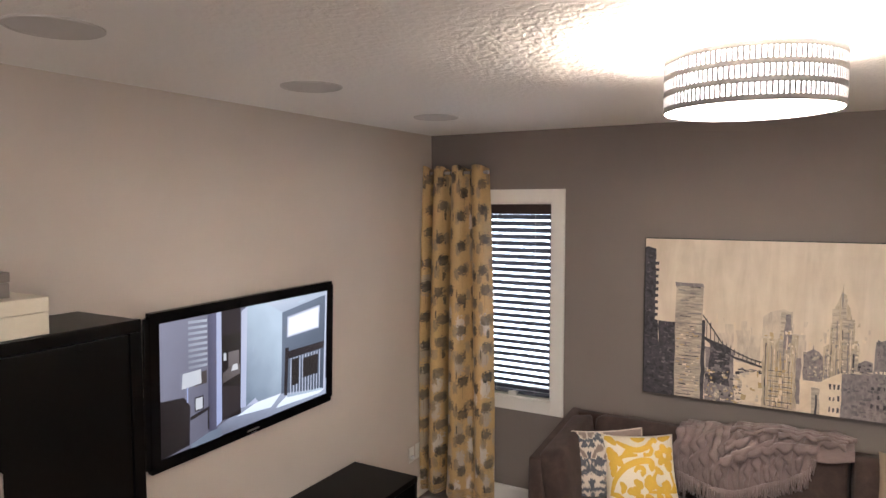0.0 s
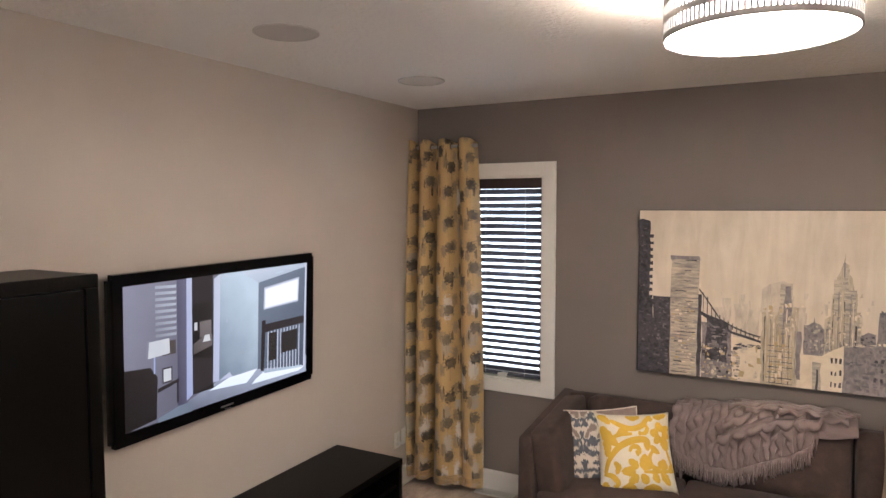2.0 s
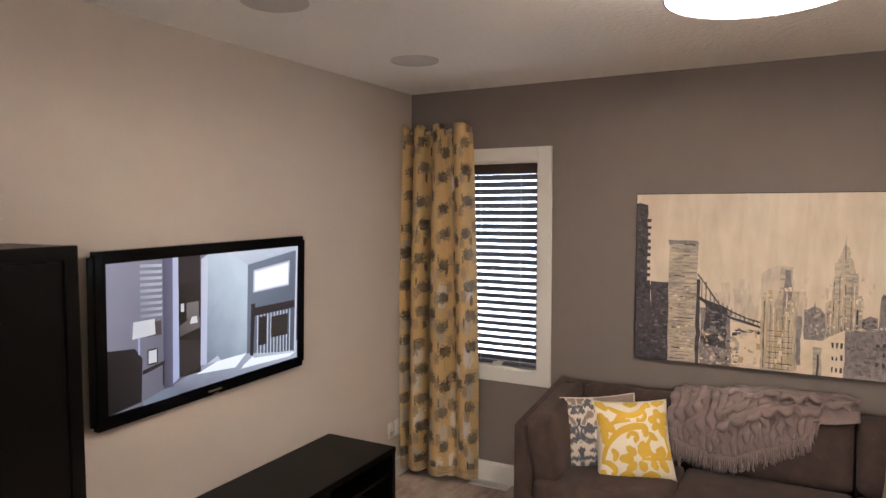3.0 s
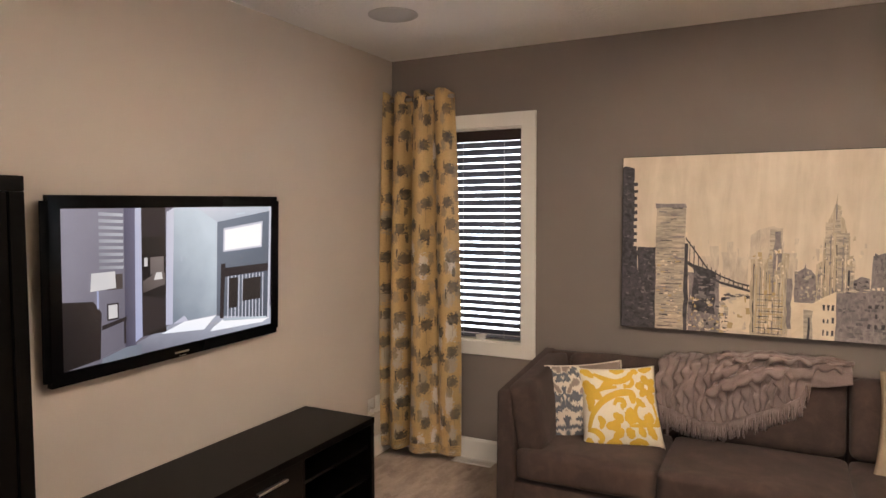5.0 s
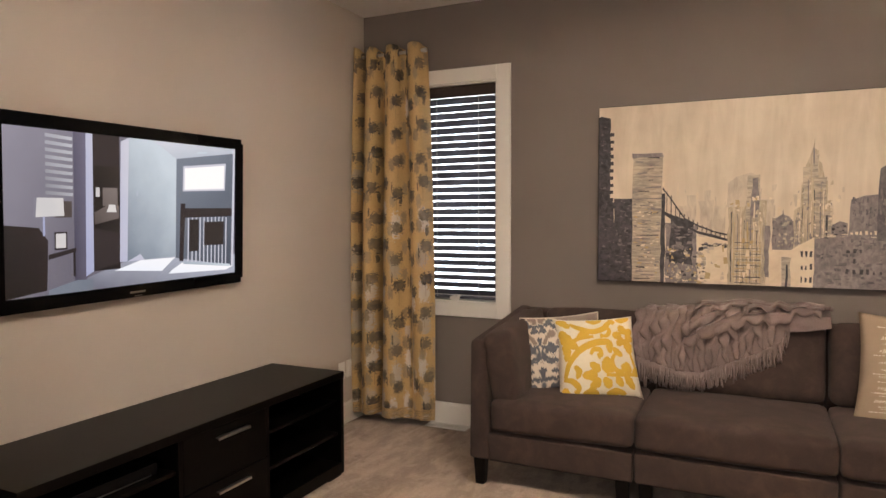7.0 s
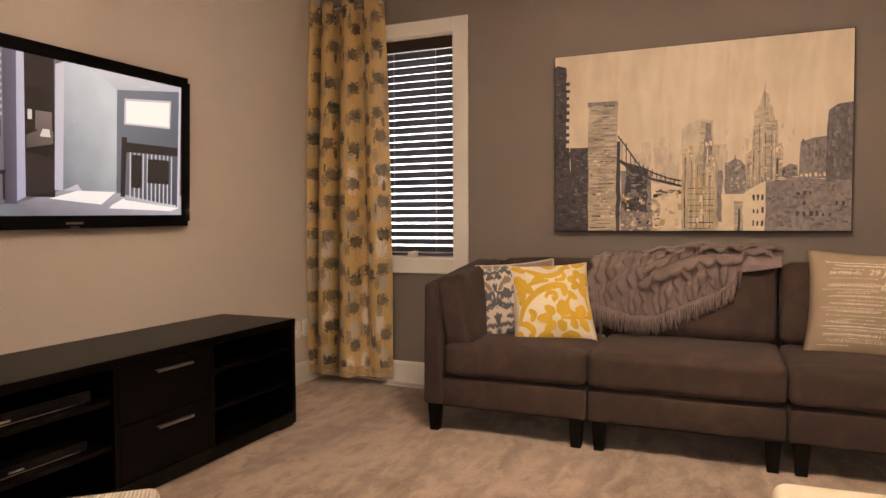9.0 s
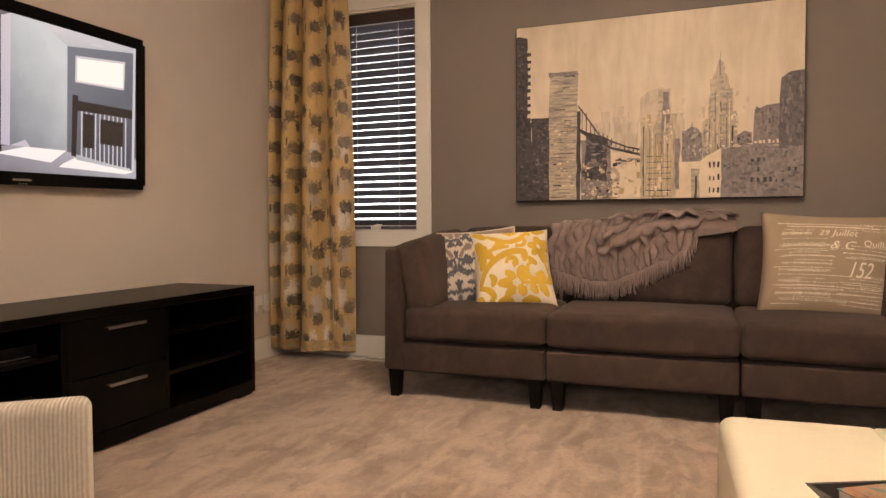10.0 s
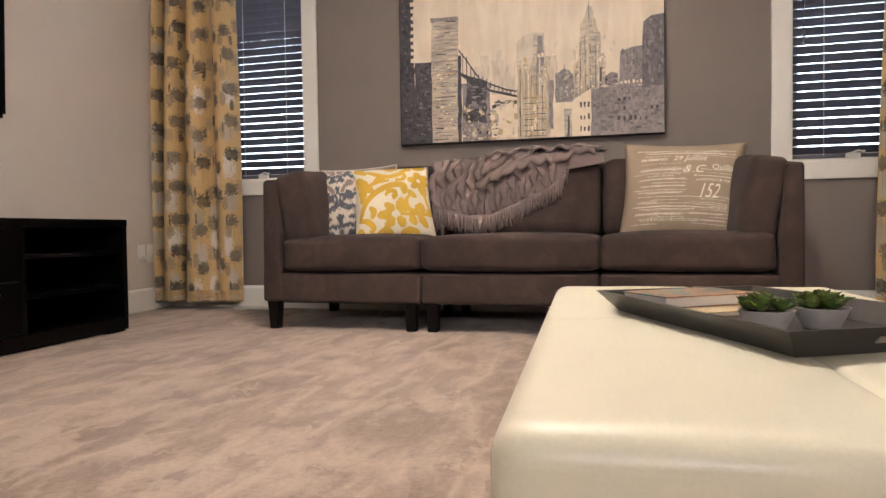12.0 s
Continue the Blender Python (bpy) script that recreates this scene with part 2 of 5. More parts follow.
back_wall()
structure("wall_west", block(WX0 - 0.15, WX0, WY0, WY1, -0.1, HIGH + 0.1), WALL, "warm beige painted wall behind the television", "wall")
structure("wall_east", block(WX1, WX1 + 0.15, WY0, WY1, -0.1, HIGH + 0.1), WALL, "warm beige painted side wall", "wall")
# end wall behind the camera, opened for the added fill light
_b = bmesh.new()
for _q in ((WX0 - 0.15, FILL_WIN[0], -0.1, HIGH + 0.1), (FILL_WIN[1], WX1 + 0.15, -0.1, HIGH + 0.1), (FILL_WIN[0], FILL_WIN[1], -0.1, FILL_WIN[2]), (FILL_WIN[0], FILL_WIN[1], FILL_WIN[3], HIGH + 0.1)):
    block(_q[0], _q[1], WY0 - 0.15, WY0, _q[2], _q[3], bm=_b)
structure("wall_south", _b, WALL, "warm beige painted end wall with an added window opening", "wall")
structure("floor", block(WX0, WX1, WY0, WY1, -0.1, 0), CARPET, "taupe cut-pile carpet with vacuum tracks", "floor")
structure("ceiling", block(WX0, WX1, WY0, WY1, HIGH, HIGH + 0.1), CEILING, "white ceiling with knockdown stipple texture", "ceiling")


def board(name, length, place):
    """A baseboard with an eased top edge, along x, its face towards -y."""
    bm = bmesh.new()
    profile = [(0, 0), (-0.014, 0), (-0.014, 0.125), (-0.009, 0.138), (-0.004, 0.142), (0, 0.142)]
    ends = [[bm.verts.new((x, y, z)) for y, z in profile] for x in (0, length)]
    for k in range(len(profile)):
        n = (k + 1) % len(profile)
        bm.faces.new((ends[0][k], ends[0][n], ends[1][n], ends[1][k]))
    bm.faces.new(ends[0])
    bm.faces.new(ends[1][::-1])
    bmesh.ops.recalc_face_normals(bm, faces=bm.faces[:])
    ob = structure(name, bm, TRIM, "white painted baseboard", "baseboard")
    ob.matrix_world = place
    return ob


board("baseboard", WX1 - WX0 - 0.03, pose(WX0 + 0.015, WY1, 0))
board("baseboard", WY1 - WY0, pose(WX0, WY0, 0, 0, 0, 90))
board("baseboard", WY1 - WY0, pose(WX1, WY1, 0, 0, 0, -90))


# ---- windows
GLASS = make("window_glass", (1, 1, 1), 0.0)
GLASS.node_tree.nodes["Principled BSDF"].inputs["Transmission Weight"].default_value = 1.0


def window(x0, x1, name):
    ob = thing(name, (0, 0, 0), "white trimmed window with dark brown blinds half open", "window", "windows beside the picture", "structure")
    w, y = 0.092, WY1
    part("casing_board", block(x0 - w, x0, y - 0.020, y, SILL - w, HEAD + w, 0.003), TRIM, ob)
    part("casing_board", block(x1, x1 + w, y - 0.020, y, SILL - w, HEAD + w, 0.003), TRIM, ob)
    part("casing_board", block(x0, x1, y - 0.019, y, HEAD, HEAD + w, 0.003), TRIM, ob)
    part("casing_board", block(x0, x1, y - 0.019, y, SILL - w, SILL, 0.003), TRIM, ob)
    for a, b, c, d in ((x0, x0 + 0.012, SILL, HEAD), (x1 - 0.012, x1, SILL, HEAD), (x0 + 0.012, x1 - 0.012, SILL, SILL + 0.012), (x0 + 0.012, x1 - 0.012, HEAD - 0.012, HEAD)):
        part("jamb_liner", block(a, b, y - 0.004, y + DEEP, c, d), TRIM, ob)
    a, b, c, d = x0 + 0.012, x1 - 0.012, SILL + 0.012, HEAD - 0.012
    yf = y + 0.105
    for q in ((a, a + 0.05, c, d), (b - 0.05, b, c, d), (a + 0.05, b - 0.05, c, c + 0.05), (a + 0.05, b - 0.05, d - 0.05, d)):
        part("sash_frame", block(q[0], q[1], yf, yf + 0.05, q[2], q[3], 0.004), PLATE, ob)
    pane = part("pane", block(a + 0.05, b - 0.05, yf + 0.02, yf + 0.026, c + 0.05, d - 0.05), GLASS, ob)
    pane.visible_shadow = False
    cx = x0 + 0.30
    crank = part("crank_base", block(cx - 0.035, cx + 0.035, y - 0.001, y + 0.015, SILL + 0.013, SILL + 0.040, 0.005), PLATE, ob, "white window crank")
    smooth(part("crank_arm", tube([(cx - 0.02, y - 0.004, SILL + 0.036), (cx + 0.02, y - 0.012, SILL + 0.050), (cx + 0.040, y - 0.010, SILL + 0.044), (cx + 0.050, y - 0.010, SILL + 0.046)], 0.005, 8), PLATE, crank))
    return ob


window(*WIN[0], "window_1")
window(*WIN[1], "window_2")


CORD_WHITE = make("pale_cord", (0.72, 0.70, 0.68), 0.8)


def blind(x0, x1):
    ob = thing("window_blind", (0, 0, 0), "dark brown two-inch wood venetian blind, slats tilted open", "blind", "window blinds")
    a, b, yc = x0 + 0.016, x1 - 0.016, WY1 + 0.045
    part("valance", block(a, b, yc - 0.04, yc - 0.026, HEAD - 0.085, HEAD - 0.014, 0.003), VALANCE_WOOD, ob, "dark red-brown wooden valance")
    part("head_rail", block(a, b, yc - 0.024, yc + 0.026, HEAD - 0.055, HEAD - 0.014), BLIND, ob)
    top, bottom, n = HEAD - 0.105, SILL + 0.062, 27
    first = None
    for k in range(n):
        z = bottom + (top - bottom) * k / (n - 1)
        if first is None:
            bm = block(a + 0.003, b - 0.003, -0.025, 0.025, -0.0015, 0.0015, 0.001, 1)
            first = part("slat", bm, BLIND, ob)
            one = first
        else:
            one = new("slat", first.data)
            one.parent = ob
        one.matrix_local = pose(0, yc, z, -47)
    part("bottom_rail", block(a + 0.003, b - 0.003, yc - 0.026, yc + 0.026, SILL + 0.020, SILL + 0.038, 0.004), BLIND, ob)
    for x in (a + 0.15, b - 0.12):
        for dy in (-0.027, 0.027):
            part("ladder_cord", tube([(x, yc + dy, HEAD - 0.06), (x, yc + dy, SILL + 0.03)], 0.0014, 6), CORD_WHITE, ob, "pale ladder cord")
    part("tilt_wand", tube([(a + 0.05, yc - 0.035, HEAD - 0.08), (a + 0.052, yc - 0.036, HEAD - 0.8)], 0.004, 8), BLIND, ob)
    return ob


# unseen frame and pane added around the fill light's opening
def fill_window():
    a, b, c, d = FILL_WIN
    ob = thing("added_window", (0, 0, 0), "unseen white framed window added in the end wall for fill light", "window", kind="structure")
    for q in ((a, a + 0.05, c, d), (b - 0.05, b, c, d), (a + 0.05, b - 0.05, c, c + 0.05), (a + 0.05, b - 0.05, d - 0.05, d)):
        part("sash_frame", block(q[0], q[1], WY0 - 0.1, WY0 - 0.05, q[2], q[3], 0.004), PLATE, ob)
    pane = part("pane", block(a + 0.05, b - 0.05, WY0 - 0.08, WY0 - 0.074, c + 0.05, d - 0.05), GLASS, ob)
    pane.visible_shadow = False


fill_window()
blind(*WIN[0])
blind(*WIN[1])

# glow of the bright sky and pale ground outside
OUT = make("bright_overcast_distance", (0.7, 0.75, 0.85), 1.0)
OUT.node_tree.nodes["Principled BSDF"].inputs["Emission Color"].default_value = (0.80, 0.90, 1.0, 1)
OUT.node_tree.nodes["Principled BSDF"].inputs["Emission Strength"].default_value = 4.2
tagged(part("backdrop", block(-14, 14, 13.0, 13.1, -6, 9), OUT), "pale overcast sky and distance outside the windows", "backdrop", kind="structure")


# ---- soft shapes
def cushion(sx, sy, sz, r, puff=(0, 0, 0), cuts=9, wob=0.004, seed=0.0):
    """A stuffed box of that size about the origin, with round edges and crowned faces."""
    bm = bmesh.new()
    bmesh.ops.create_cube(bm, size=2)
    bmesh.ops.subdivide_edges(bm, edges=bm.edges[:], cuts=cuts, use_grid_fill=True)
    half = Vector((sx, sy, sz)) / 2
    for v in bm.verts:
        c = v.co.copy()
        p = Vector([math.copysign(abs(c[k]) ** 0.8, c[k]) * half[k] for k in range(3)])
        inner = Vector([max(-(half[k] - r), min(half[k] - r, p[k])) for k in range(3)])
        d = p - inner
        if d.length > 1e-9:
            p = inner + d.normalized() * min(r, d.length * 1.0) if sum(abs(x) > 1e-9 for x in d) > 1 else p
        a = [1 - c[k] ** 2 for k in range(3)]
        p.x += math.copysign(puff[0], c.x) * a[1] * a[2] * (abs(c.x) > 0.999)
        p.y += math.copysign(puff[1], c.y) * a[0] * a[2] * (abs(c.y) > 0.999)
        p.z += math.copysign(puff[2], c.z) * a[0] * a[1] * (abs(c.z) > 0.999)
        q = p * 5 + Vector((seed, seed * 1.7, 0))
        p += wob * Vector((noise.noise(q), noise.noise(q + Vector((9, 0, 0))), noise.noise(q + Vector((0, 9, 0)))))
        v.co = p
    return bm


def put(bm, m):
    bmesh.ops.transform(bm, matrix=m, verts=bm.verts[:])
    return bm


def shear_top(bm, z0, slope, ref):
    """Raise what is above z0 by slope times its distance beyond y = ref."""
    for v in bm.verts:
        if v.co.z > z0:
            v.co.z += slope * (v.co.y - ref)
    return bm


def tapered_leg(x, y, parent, top=0.14):
    bm = bmesh.new()
    made = bmesh.ops.create_cube(bm, size=1)["verts"]
    for v in made:
        w = 0.062 if v.co.z > 0 else 0.046
        v.co = Vector((x + v.co.x * w, y + v.co.y * w, (v.co.z + 0.5) * top))
    bmesh.ops.bevel(bm, geom=bm.edges[:], offset=0.003, segments=1, affect="EDGES")
    return part("leg", bm, LEG_WOOD, parent, "tapered black-stained wooden leg")


# ---- sofa: three pieces pushed together
SEAMS = (-1.250, -0.427, 0.397, 1.222)
FRONT, REAR = 4.12, 4.95


BLACK_CLOTH = make("black_cambric", (0.012, 0.011, 0.011), 0.95)


def sofa_piece(x0, x1, arm, label):
    """arm: -1 an arm on the low x side, 1 on the high x side, 0 none."""
    ob = thing("sofa_section", (0, 0, 0), label, "sofa", "sections of the sofa")
    g = 0.003
    a, b = x0 + g, x1 - g
    ia = a + (0.11 if arm < 0 else 0)
    ib = b - (0.11 if arm > 0 else 0)
    ra, rb = a + (0.095 if arm < 0 else 0), b - (0.095 if arm > 0 else 0)
    smooth(part("base_rail", block(ra, rb, FRONT + 0.012, REAR - 0.02, 0.137, 0.277, 0.012, 3), VELVET, ob))
    s = cushion(ib - ia, 0.62, 0.160, 0.030, (0.004, 0.008, 0.016), 15, 0.005, x0)
    smooth(part("seat_cushion", put(s, pose((ia + ib) / 2, FRONT + 0.312, 0.372)), VELVET, ob), 180)
    smooth(part("back_frame", block(a, b, REAR - 0.085, REAR, 0.284, 0.822, 0.022, 3), VELVET, ob))
    ca, cb = ia + (0.10 if arm < 0 else 0.004), ib - (0.10 if arm > 0 else 0.004)
    s = cushion(cb - ca, 0.16, 0.40, 0.045, (0.0, 0.016, 0.008), 10, 0.005, x0 + 3)
    smooth(part("back_cushion", put(s, pose((ca + cb) / 2, REAR - 0.145, 0.640, -10)), VELVET, ob), 180)
    if arm:
        e = a if arm < 0 else b
        inner = e - arm * 0.115
        bm = block(min(e, inner), max(e, inner), FRONT + 0.006, REAR - 0.004, 0.137, 0.742, 0.018, 3)
        for v in bm.verts:
            if v.co.z > 0.5:
                v.co.z += 0.088 * (v.co.y - FRONT) / (REAR - FRONT)
                v.co.y += 0.02 * (REAR - v.co.y)
                if abs(v.co.x - e) > 0.05:
                    v.co.x += arm * 0.042
        smooth(part("arm_frame", bm, VELVET, ob))
        s = cushion(0.145, 0.66, 0.375, 0.032, (0.012, 0.006, 0.004), 12, 0.004, x0 + 7)
        put(s, pose(0, 0, 0, 0, arm * 10, 0))
        shear_top(s, 0.0, 0.085, -0.20)
        smooth(part("arm_cushion", put(s, pose(e - arm * 0.148, FRONT + 0.375, 0.601)), VELVET, ob), 180)
    # unseen black underside, added to keep the shaded gap under the sofa dark
    part("dust_cover", block(ra + 0.01, rb - 0.01, FRONT + 0.03, REAR - 0.03, 0.131, 0.1368), BLACK_CLOTH, ob, "unseen black cambric dust cover added underneath")
    ob_x = [a + 0.05, b - 0.05]
    for x in ob_x:
        for y in (FRONT + 0.05, REAR - 0.06):
            tapered_leg(x, y, ob)
    return ob


sofa_piece(SEAMS[0], SEAMS[1], -1, "taupe microsuede corner sofa section with slanted arm")
sofa_piece(SEAMS[1], SEAMS[2], 0, "armless taupe microsuede middle sofa section under a throw")
sofa_piece(SEAMS[2], SEAMS[3], 1, "taupe microsuede corner sofa section beside a big pillow")


# ---- pillows
def pillow_height(x, y, thick):
    a, b = max(0.0, 1 - x * x), max(0.0, 1 - y * y)
    return thick / 2 * (a * b) ** 0.55


def pillow_point(x, y, w, h, thick, side, seed):
    """x and y from -1 to 1; the sides are drawn in between pointed corners."""
    px = x * w / 2 * (1 - 0.065 * (1 - y * y) * abs(x) ** 1.5)
    py = y * h / 2 * (1 - 0.065 * (1 - x * x) * abs(y) ** 1.5)
    z = side * pillow_height(x, y, thick)
    fold = 0.009 * noise.noise(Vector((px * 9 + seed, py * 9, side * 2)))
    crease = 0.006 * math.sin(14 * math.atan2(y, x)) * (x * x + y * y) ** 2 * (1 - max(abs(x), abs(y)))
    return Vector((px, py, z + side * (fold + crease) * (1 if max(abs(x), abs(y)) < 0.99 else 0)))


def pillow_mesh(w, h, thick, seed):
    bm = bmesh.new()
    for side in (1, -1):
        sheet(26, 26, lambda u, v: pillow_point(2 * u - 1, 2 * v - 1, w, h, thick, side, seed), bm, side < 0)
    bmesh.ops.remove_doubles(bm, verts=bm.verts[:], dist=0.0005)
    return bm


def piping(w, h, thick, seed, r=0.004):
    ring = []
    for k in range(80):
        q = k / 20
        i, f = int(q), q - int(q)
        x, y = [(2 * f - 1, -1), (1, 2 * f - 1), (1 - 2 * f, 1), (-1, 1 - 2 * f)][i]
        ring.append(pillow_point(x, y, w, h, thick, 1, seed) * 1.004)
    ring.append(ring[0])
    return tube(ring, r, 6)


def cream_cotton():
    m = make("cream_cotton_canvas", (0.8, 0.73, 0.6), 0.85, sheen=0.1)
    weave = fractal(m, coords(m), 420, 2)
    colour(m, ramp(m, weave, [(0.3, (0.74, 0.66, 0.52)), (0.7, (0.86, 0.79, 0.66))]))
    bump(m, weave, 0.3, 0.001)
    return m


def ikat():
    """Slate blue, taupe and cream with feathered edges."""
    m = make("slate_and_cream_ikat_cotton", (0.6, 0.5, 0.4), 0.85, sheen=0.1)
    x, y, _ = split(m, coords(m))
    fray = fractal(m, coords(m, (150, 9, 1)), 1.0, 3)
    yy = calc(m, "ADD", y, calc(m, "MULTIPLY", fray, 0.05))
    ax = calc(m, "ABSOLUTE", calc(m, "ADD", x, 0.125))
    v = join(m, ax, yy, 0.8)
    n = node(m, "ShaderNodeTexNoise", Scale=10.0, Detail=1.0, Roughness=0.4, Distortion=1.3)
    link(m, v, n.inputs["Vector"])
    core = calc(m, "SUBTRACT", n.outputs["Fac"], calc(m, "MULTIPLY", ax, 1.75))
    c = ramp(m, core, [(0.0, (0.28, 0.215, 0.18)), (0.31, (0.26, 0.20, 0.165)), (0.345, (0.66, 0.57, 0.47)), (0.39, (0.66, 0.57, 0.47)), (0.415, (0.090, 0.096, 0.115)), (0.55, (0.115, 0.122, 0.142)), (0.60, (0.64, 0.55, 0.46))])
    colour(m, c)
    bump(m, fractal(m, coords(m), 420, 2), 0.3, 0.001)
    return m


SCRIPT_CLOTH = speckled("sand_linen", (0.36, 0.275, 0.195), 0.9, 380, 0.14, 0.4, 0.0015, 7)
INK = speckled("cream_script_print", (0.86, 0.78, 0.65), 0.9, 300, 0.1, 0.2)
CREAM_COTTON, IKAT = cream_cotton(), ikat()
MUSTARD = speckled("mustard_scroll_print", (0.68, 0.425, 0.052), 0.85, 380, 0.16, 0.3, 0.001, 6)
PIPING = make("cream_cotton_piping", (0.72, 0.63, 0.52), 0.85)


def pillow(place, w, h, thick, cloth, label, seed, corded=False):
    ob = thing("throw_pillow", place, label, "pillow", "pillows on the sofa")
    smooth(part("cover", pillow_mesh(w, h, thick, seed), cloth, ob), 180)
    if corded:
        smooth(part("piping", piping(w, h, thick, seed), PIPING, ob, "cream corded piping"))
    return ob


def upright(x, y, z, lean, yaw, roll=0.0):
    """A pillow standing on its lower edge at x, y, z, leaning back, its face towards -y before the yaw."""
    return pose(x, y, z, 0, 0, yaw) @ pose(0, 0, 0, 90 - lean, 0, 0) @ pose(0, 0, 0, 0, 0, roll)


pillow(upright(-0.865, 4.530, 0.638, 19, 22, 5), 0.425, 0.41, 0.16, IKAT, "slate blue and cream ikat pillow with piping", 4.0, True)
scroll = pillow(upright(-0.682, 4.512, 0.627, 30, 20, 3), 0.424, 0.455, 0.20, CREAM_COTTON, "mustard yellow and cream scroll pattern pillow", 1.0)
big = pillow(upright(0.785, 4.595, 0.659, 20, -4, -2.5), 0.58, 0.52, 0.20, SCRIPT_CLOTH, "sand linen pillow printed with cream script", 2.0)


def on_pillow(mesh_points, w, h, thick, seed, lift=0.0022):
    out = []
    for p in mesh_points:
        x, y = p[0] / (w / 2), p[1] / (h / 2)
        q = pillow_point(max(-0.97, min(0.97, x)), max(-0.97, min(0.97, y)), w, h, thick, 1, seed)
        out.append(Vector((q.x, q.y, q.z + lift)))
    return out


SCROLL_DIMS = (0.424, 0.455, 0.20, 1.0)


def scroll_stroke(width, kind, *knots):
    """One printed leaf or curling stem along knots in half-sizes of the pillow: fat, drop or even."""
    bm = bmesh.new()
    pts = [Vector((x, y)) for x, y in knots]
    ext = [2 * pts[0] - pts[1]] + pts + [2 * pts[-1] - pts[-2]]
    line = []
    for k in range(1, len(ext) - 2):
        p0, p1, p2, p3 = ext[k - 1:k + 3]
        for i in range(7):
            t = i / 7
            line.append(0.5 * (2 * p1 + (p2 - p0) * t + (2 * p0 - 5 * p1 + 4 * p2 - p3) * t * t + (3 * p1 - p0 - 3 * p2 + p3) * t ** 3))
    line.append(pts[-1])
    n = len(line) - 1
    rows = []
    for i, p in enumerate(line):
        t = i / n
        d = (line[min(n, i + 1)] - line[max(0, i - 1)]).normalized()
        side = Vector((-d.y, d.x))
        if kind == "fat":
            w = math.sin(math.pi * min(1, t * 0.97 + 0.03)) ** 0.6 * (1 + 0.10 * math.sin(17 * t))
        elif kind == "drop":
            w = 0.55 + 0.45 * math.sin(math.pi * t) + (0.55 if t > 0.86 else 0) * math.sin(math.pi * (t - 0.80) / 0.24)
        else:
            w = 0.7 + 0.3 * math.sin(math.pi * t)
        w = max(0.04, w) * width * (1.2 if kind == "fat" else 1.12) / 0.22
        rows.append([p + side * w, p, p - side * w])
    flat = [(q.x * 0.212, q.y * 0.2275) for r in rows for q in r]
    vs = [bm.verts.new(q) for q in on_pillow(flat, *SCROLL_DIMS)]
    for i in range(n):
        for k in (0, 1):
            a = 3 * i + k
            bm.faces.new((vs[a], vs[a + 1], vs[a + 4], vs[a + 3]))
    bmesh.ops.recalc_face_normals(bm, faces=bm.faces[:])
    return part("printed_scroll", bm, MUSTARD, scroll)


# flower on the axis of the pattern
for tip, w in (((0.20, -0.10), 0.022), ((-0.45, -0.51), 0.022), ((-0.24, -0.23), 0.019), ((0.34, -0.28), 0.018), ((-0.27, -0.82), 0.020), ((0.19, -0.83), 0.020)):
    cx, cy = 0.03, -0.52
    a, b = cx + (tip[0] - cx) * 0.22, cy + (tip[1] - cy) * 0.22
    scroll_stroke(w, "fat", (a, b), ((a + tip[0]) / 2 + 0.03, (b + tip[1]) / 2), tip)
scroll_stroke(0.009, "even", (0.13, -0.53), (0.41, -0.52), (0.72, -0.50), (0.95, -0.47))
scroll_stroke(0.019, "fat", (0.63, -0.49), (0.69, -0.36), (0.66, -0.20))
scroll_stroke(0.019, "fat", (0.60, -0.52), (0.69, -0.66), (0.80, -0.83))
scroll_stroke(0.017, "fat", (0.40, -0.54), (0.44, -0.66), (0.52, -0.78))
scroll_stroke(0.017, "fat", (0.80, -0.50), (0.90, -0.42), (0.95, -0.28))
# curling stems
scroll_stroke(0.012, "drop", (0.41, -0.02), (0.31, -0.18), (0.34, -0.37), (0.48, -0.45), (0.60, -0.36), (0.54, -0.28))
scroll_stroke(0.017, "drop", (-0.86, -0.52), (-0.74, -0.21), (-0.44, 0.08), (-0.07, 0.22), (0.24, 0.23), (0.29, 0.10), (0.20, 0.06))
scroll_stroke(0.014, "drop", (-0.90, -0.55), (-0.68, -0.62), (-0.54, -0.78), (-0.60, -0.90))
scroll_stroke(0.013, "fat", (-0.45, -0.93), (-0.25, -0.87), (-0.05, -0.93))
scroll_stroke(0.013, "fat", (0.12, -0.93), (0.36, -0.88), (0.60, -0.93))
scroll_stroke(0.016, "drop", (-0.62, 0.78), (-0.43, 0.66), (-0.09, 0.53), (0.21, 0.62), (0.33, 0.77), (0.50, 0.86))
scroll_stroke(0.011, "drop", (0.28, 0.68), (0.33, 0.53), (0.24, 0.40), (0.08, 0.40))
scroll_stroke(0.012, "drop", (-0.20, -0.05), (-0.12, 0.06), (0.02, 0.05), (0.05, -0.06), (-0.04, -0.10))
scroll_stroke(0.015, "fat", (0.36, 0.10), (0.45, 0.0), (0.60, -0.08))
scroll_stroke(0.015, "fat", (-0.62, -0.28), (-0.52, -0.42), (-0.58, -0.58))
# leaves along the other edge
scroll_stroke(0.026, "fat", (-0.88, 0.62), (-0.75, 0.36), (-0.47, 0.10))
scroll_stroke(0.019, "fat", (-0.86, 0.25), (-0.77, 0.06), (-0.82, -0.16))
scroll_stroke(0.011, "even", (-0.66, 0.29), (-0.40, 0.38), (-0.08, 0.39))
scroll_stroke(0.017, "fat", (-0.50, 0.33), (-0.32, 0.48), (-0.16, 0.47))
scroll_stroke(0.019, "fat", (-0.94, 0.90), (-0.78, 0.83), (-0.63, 0.66))
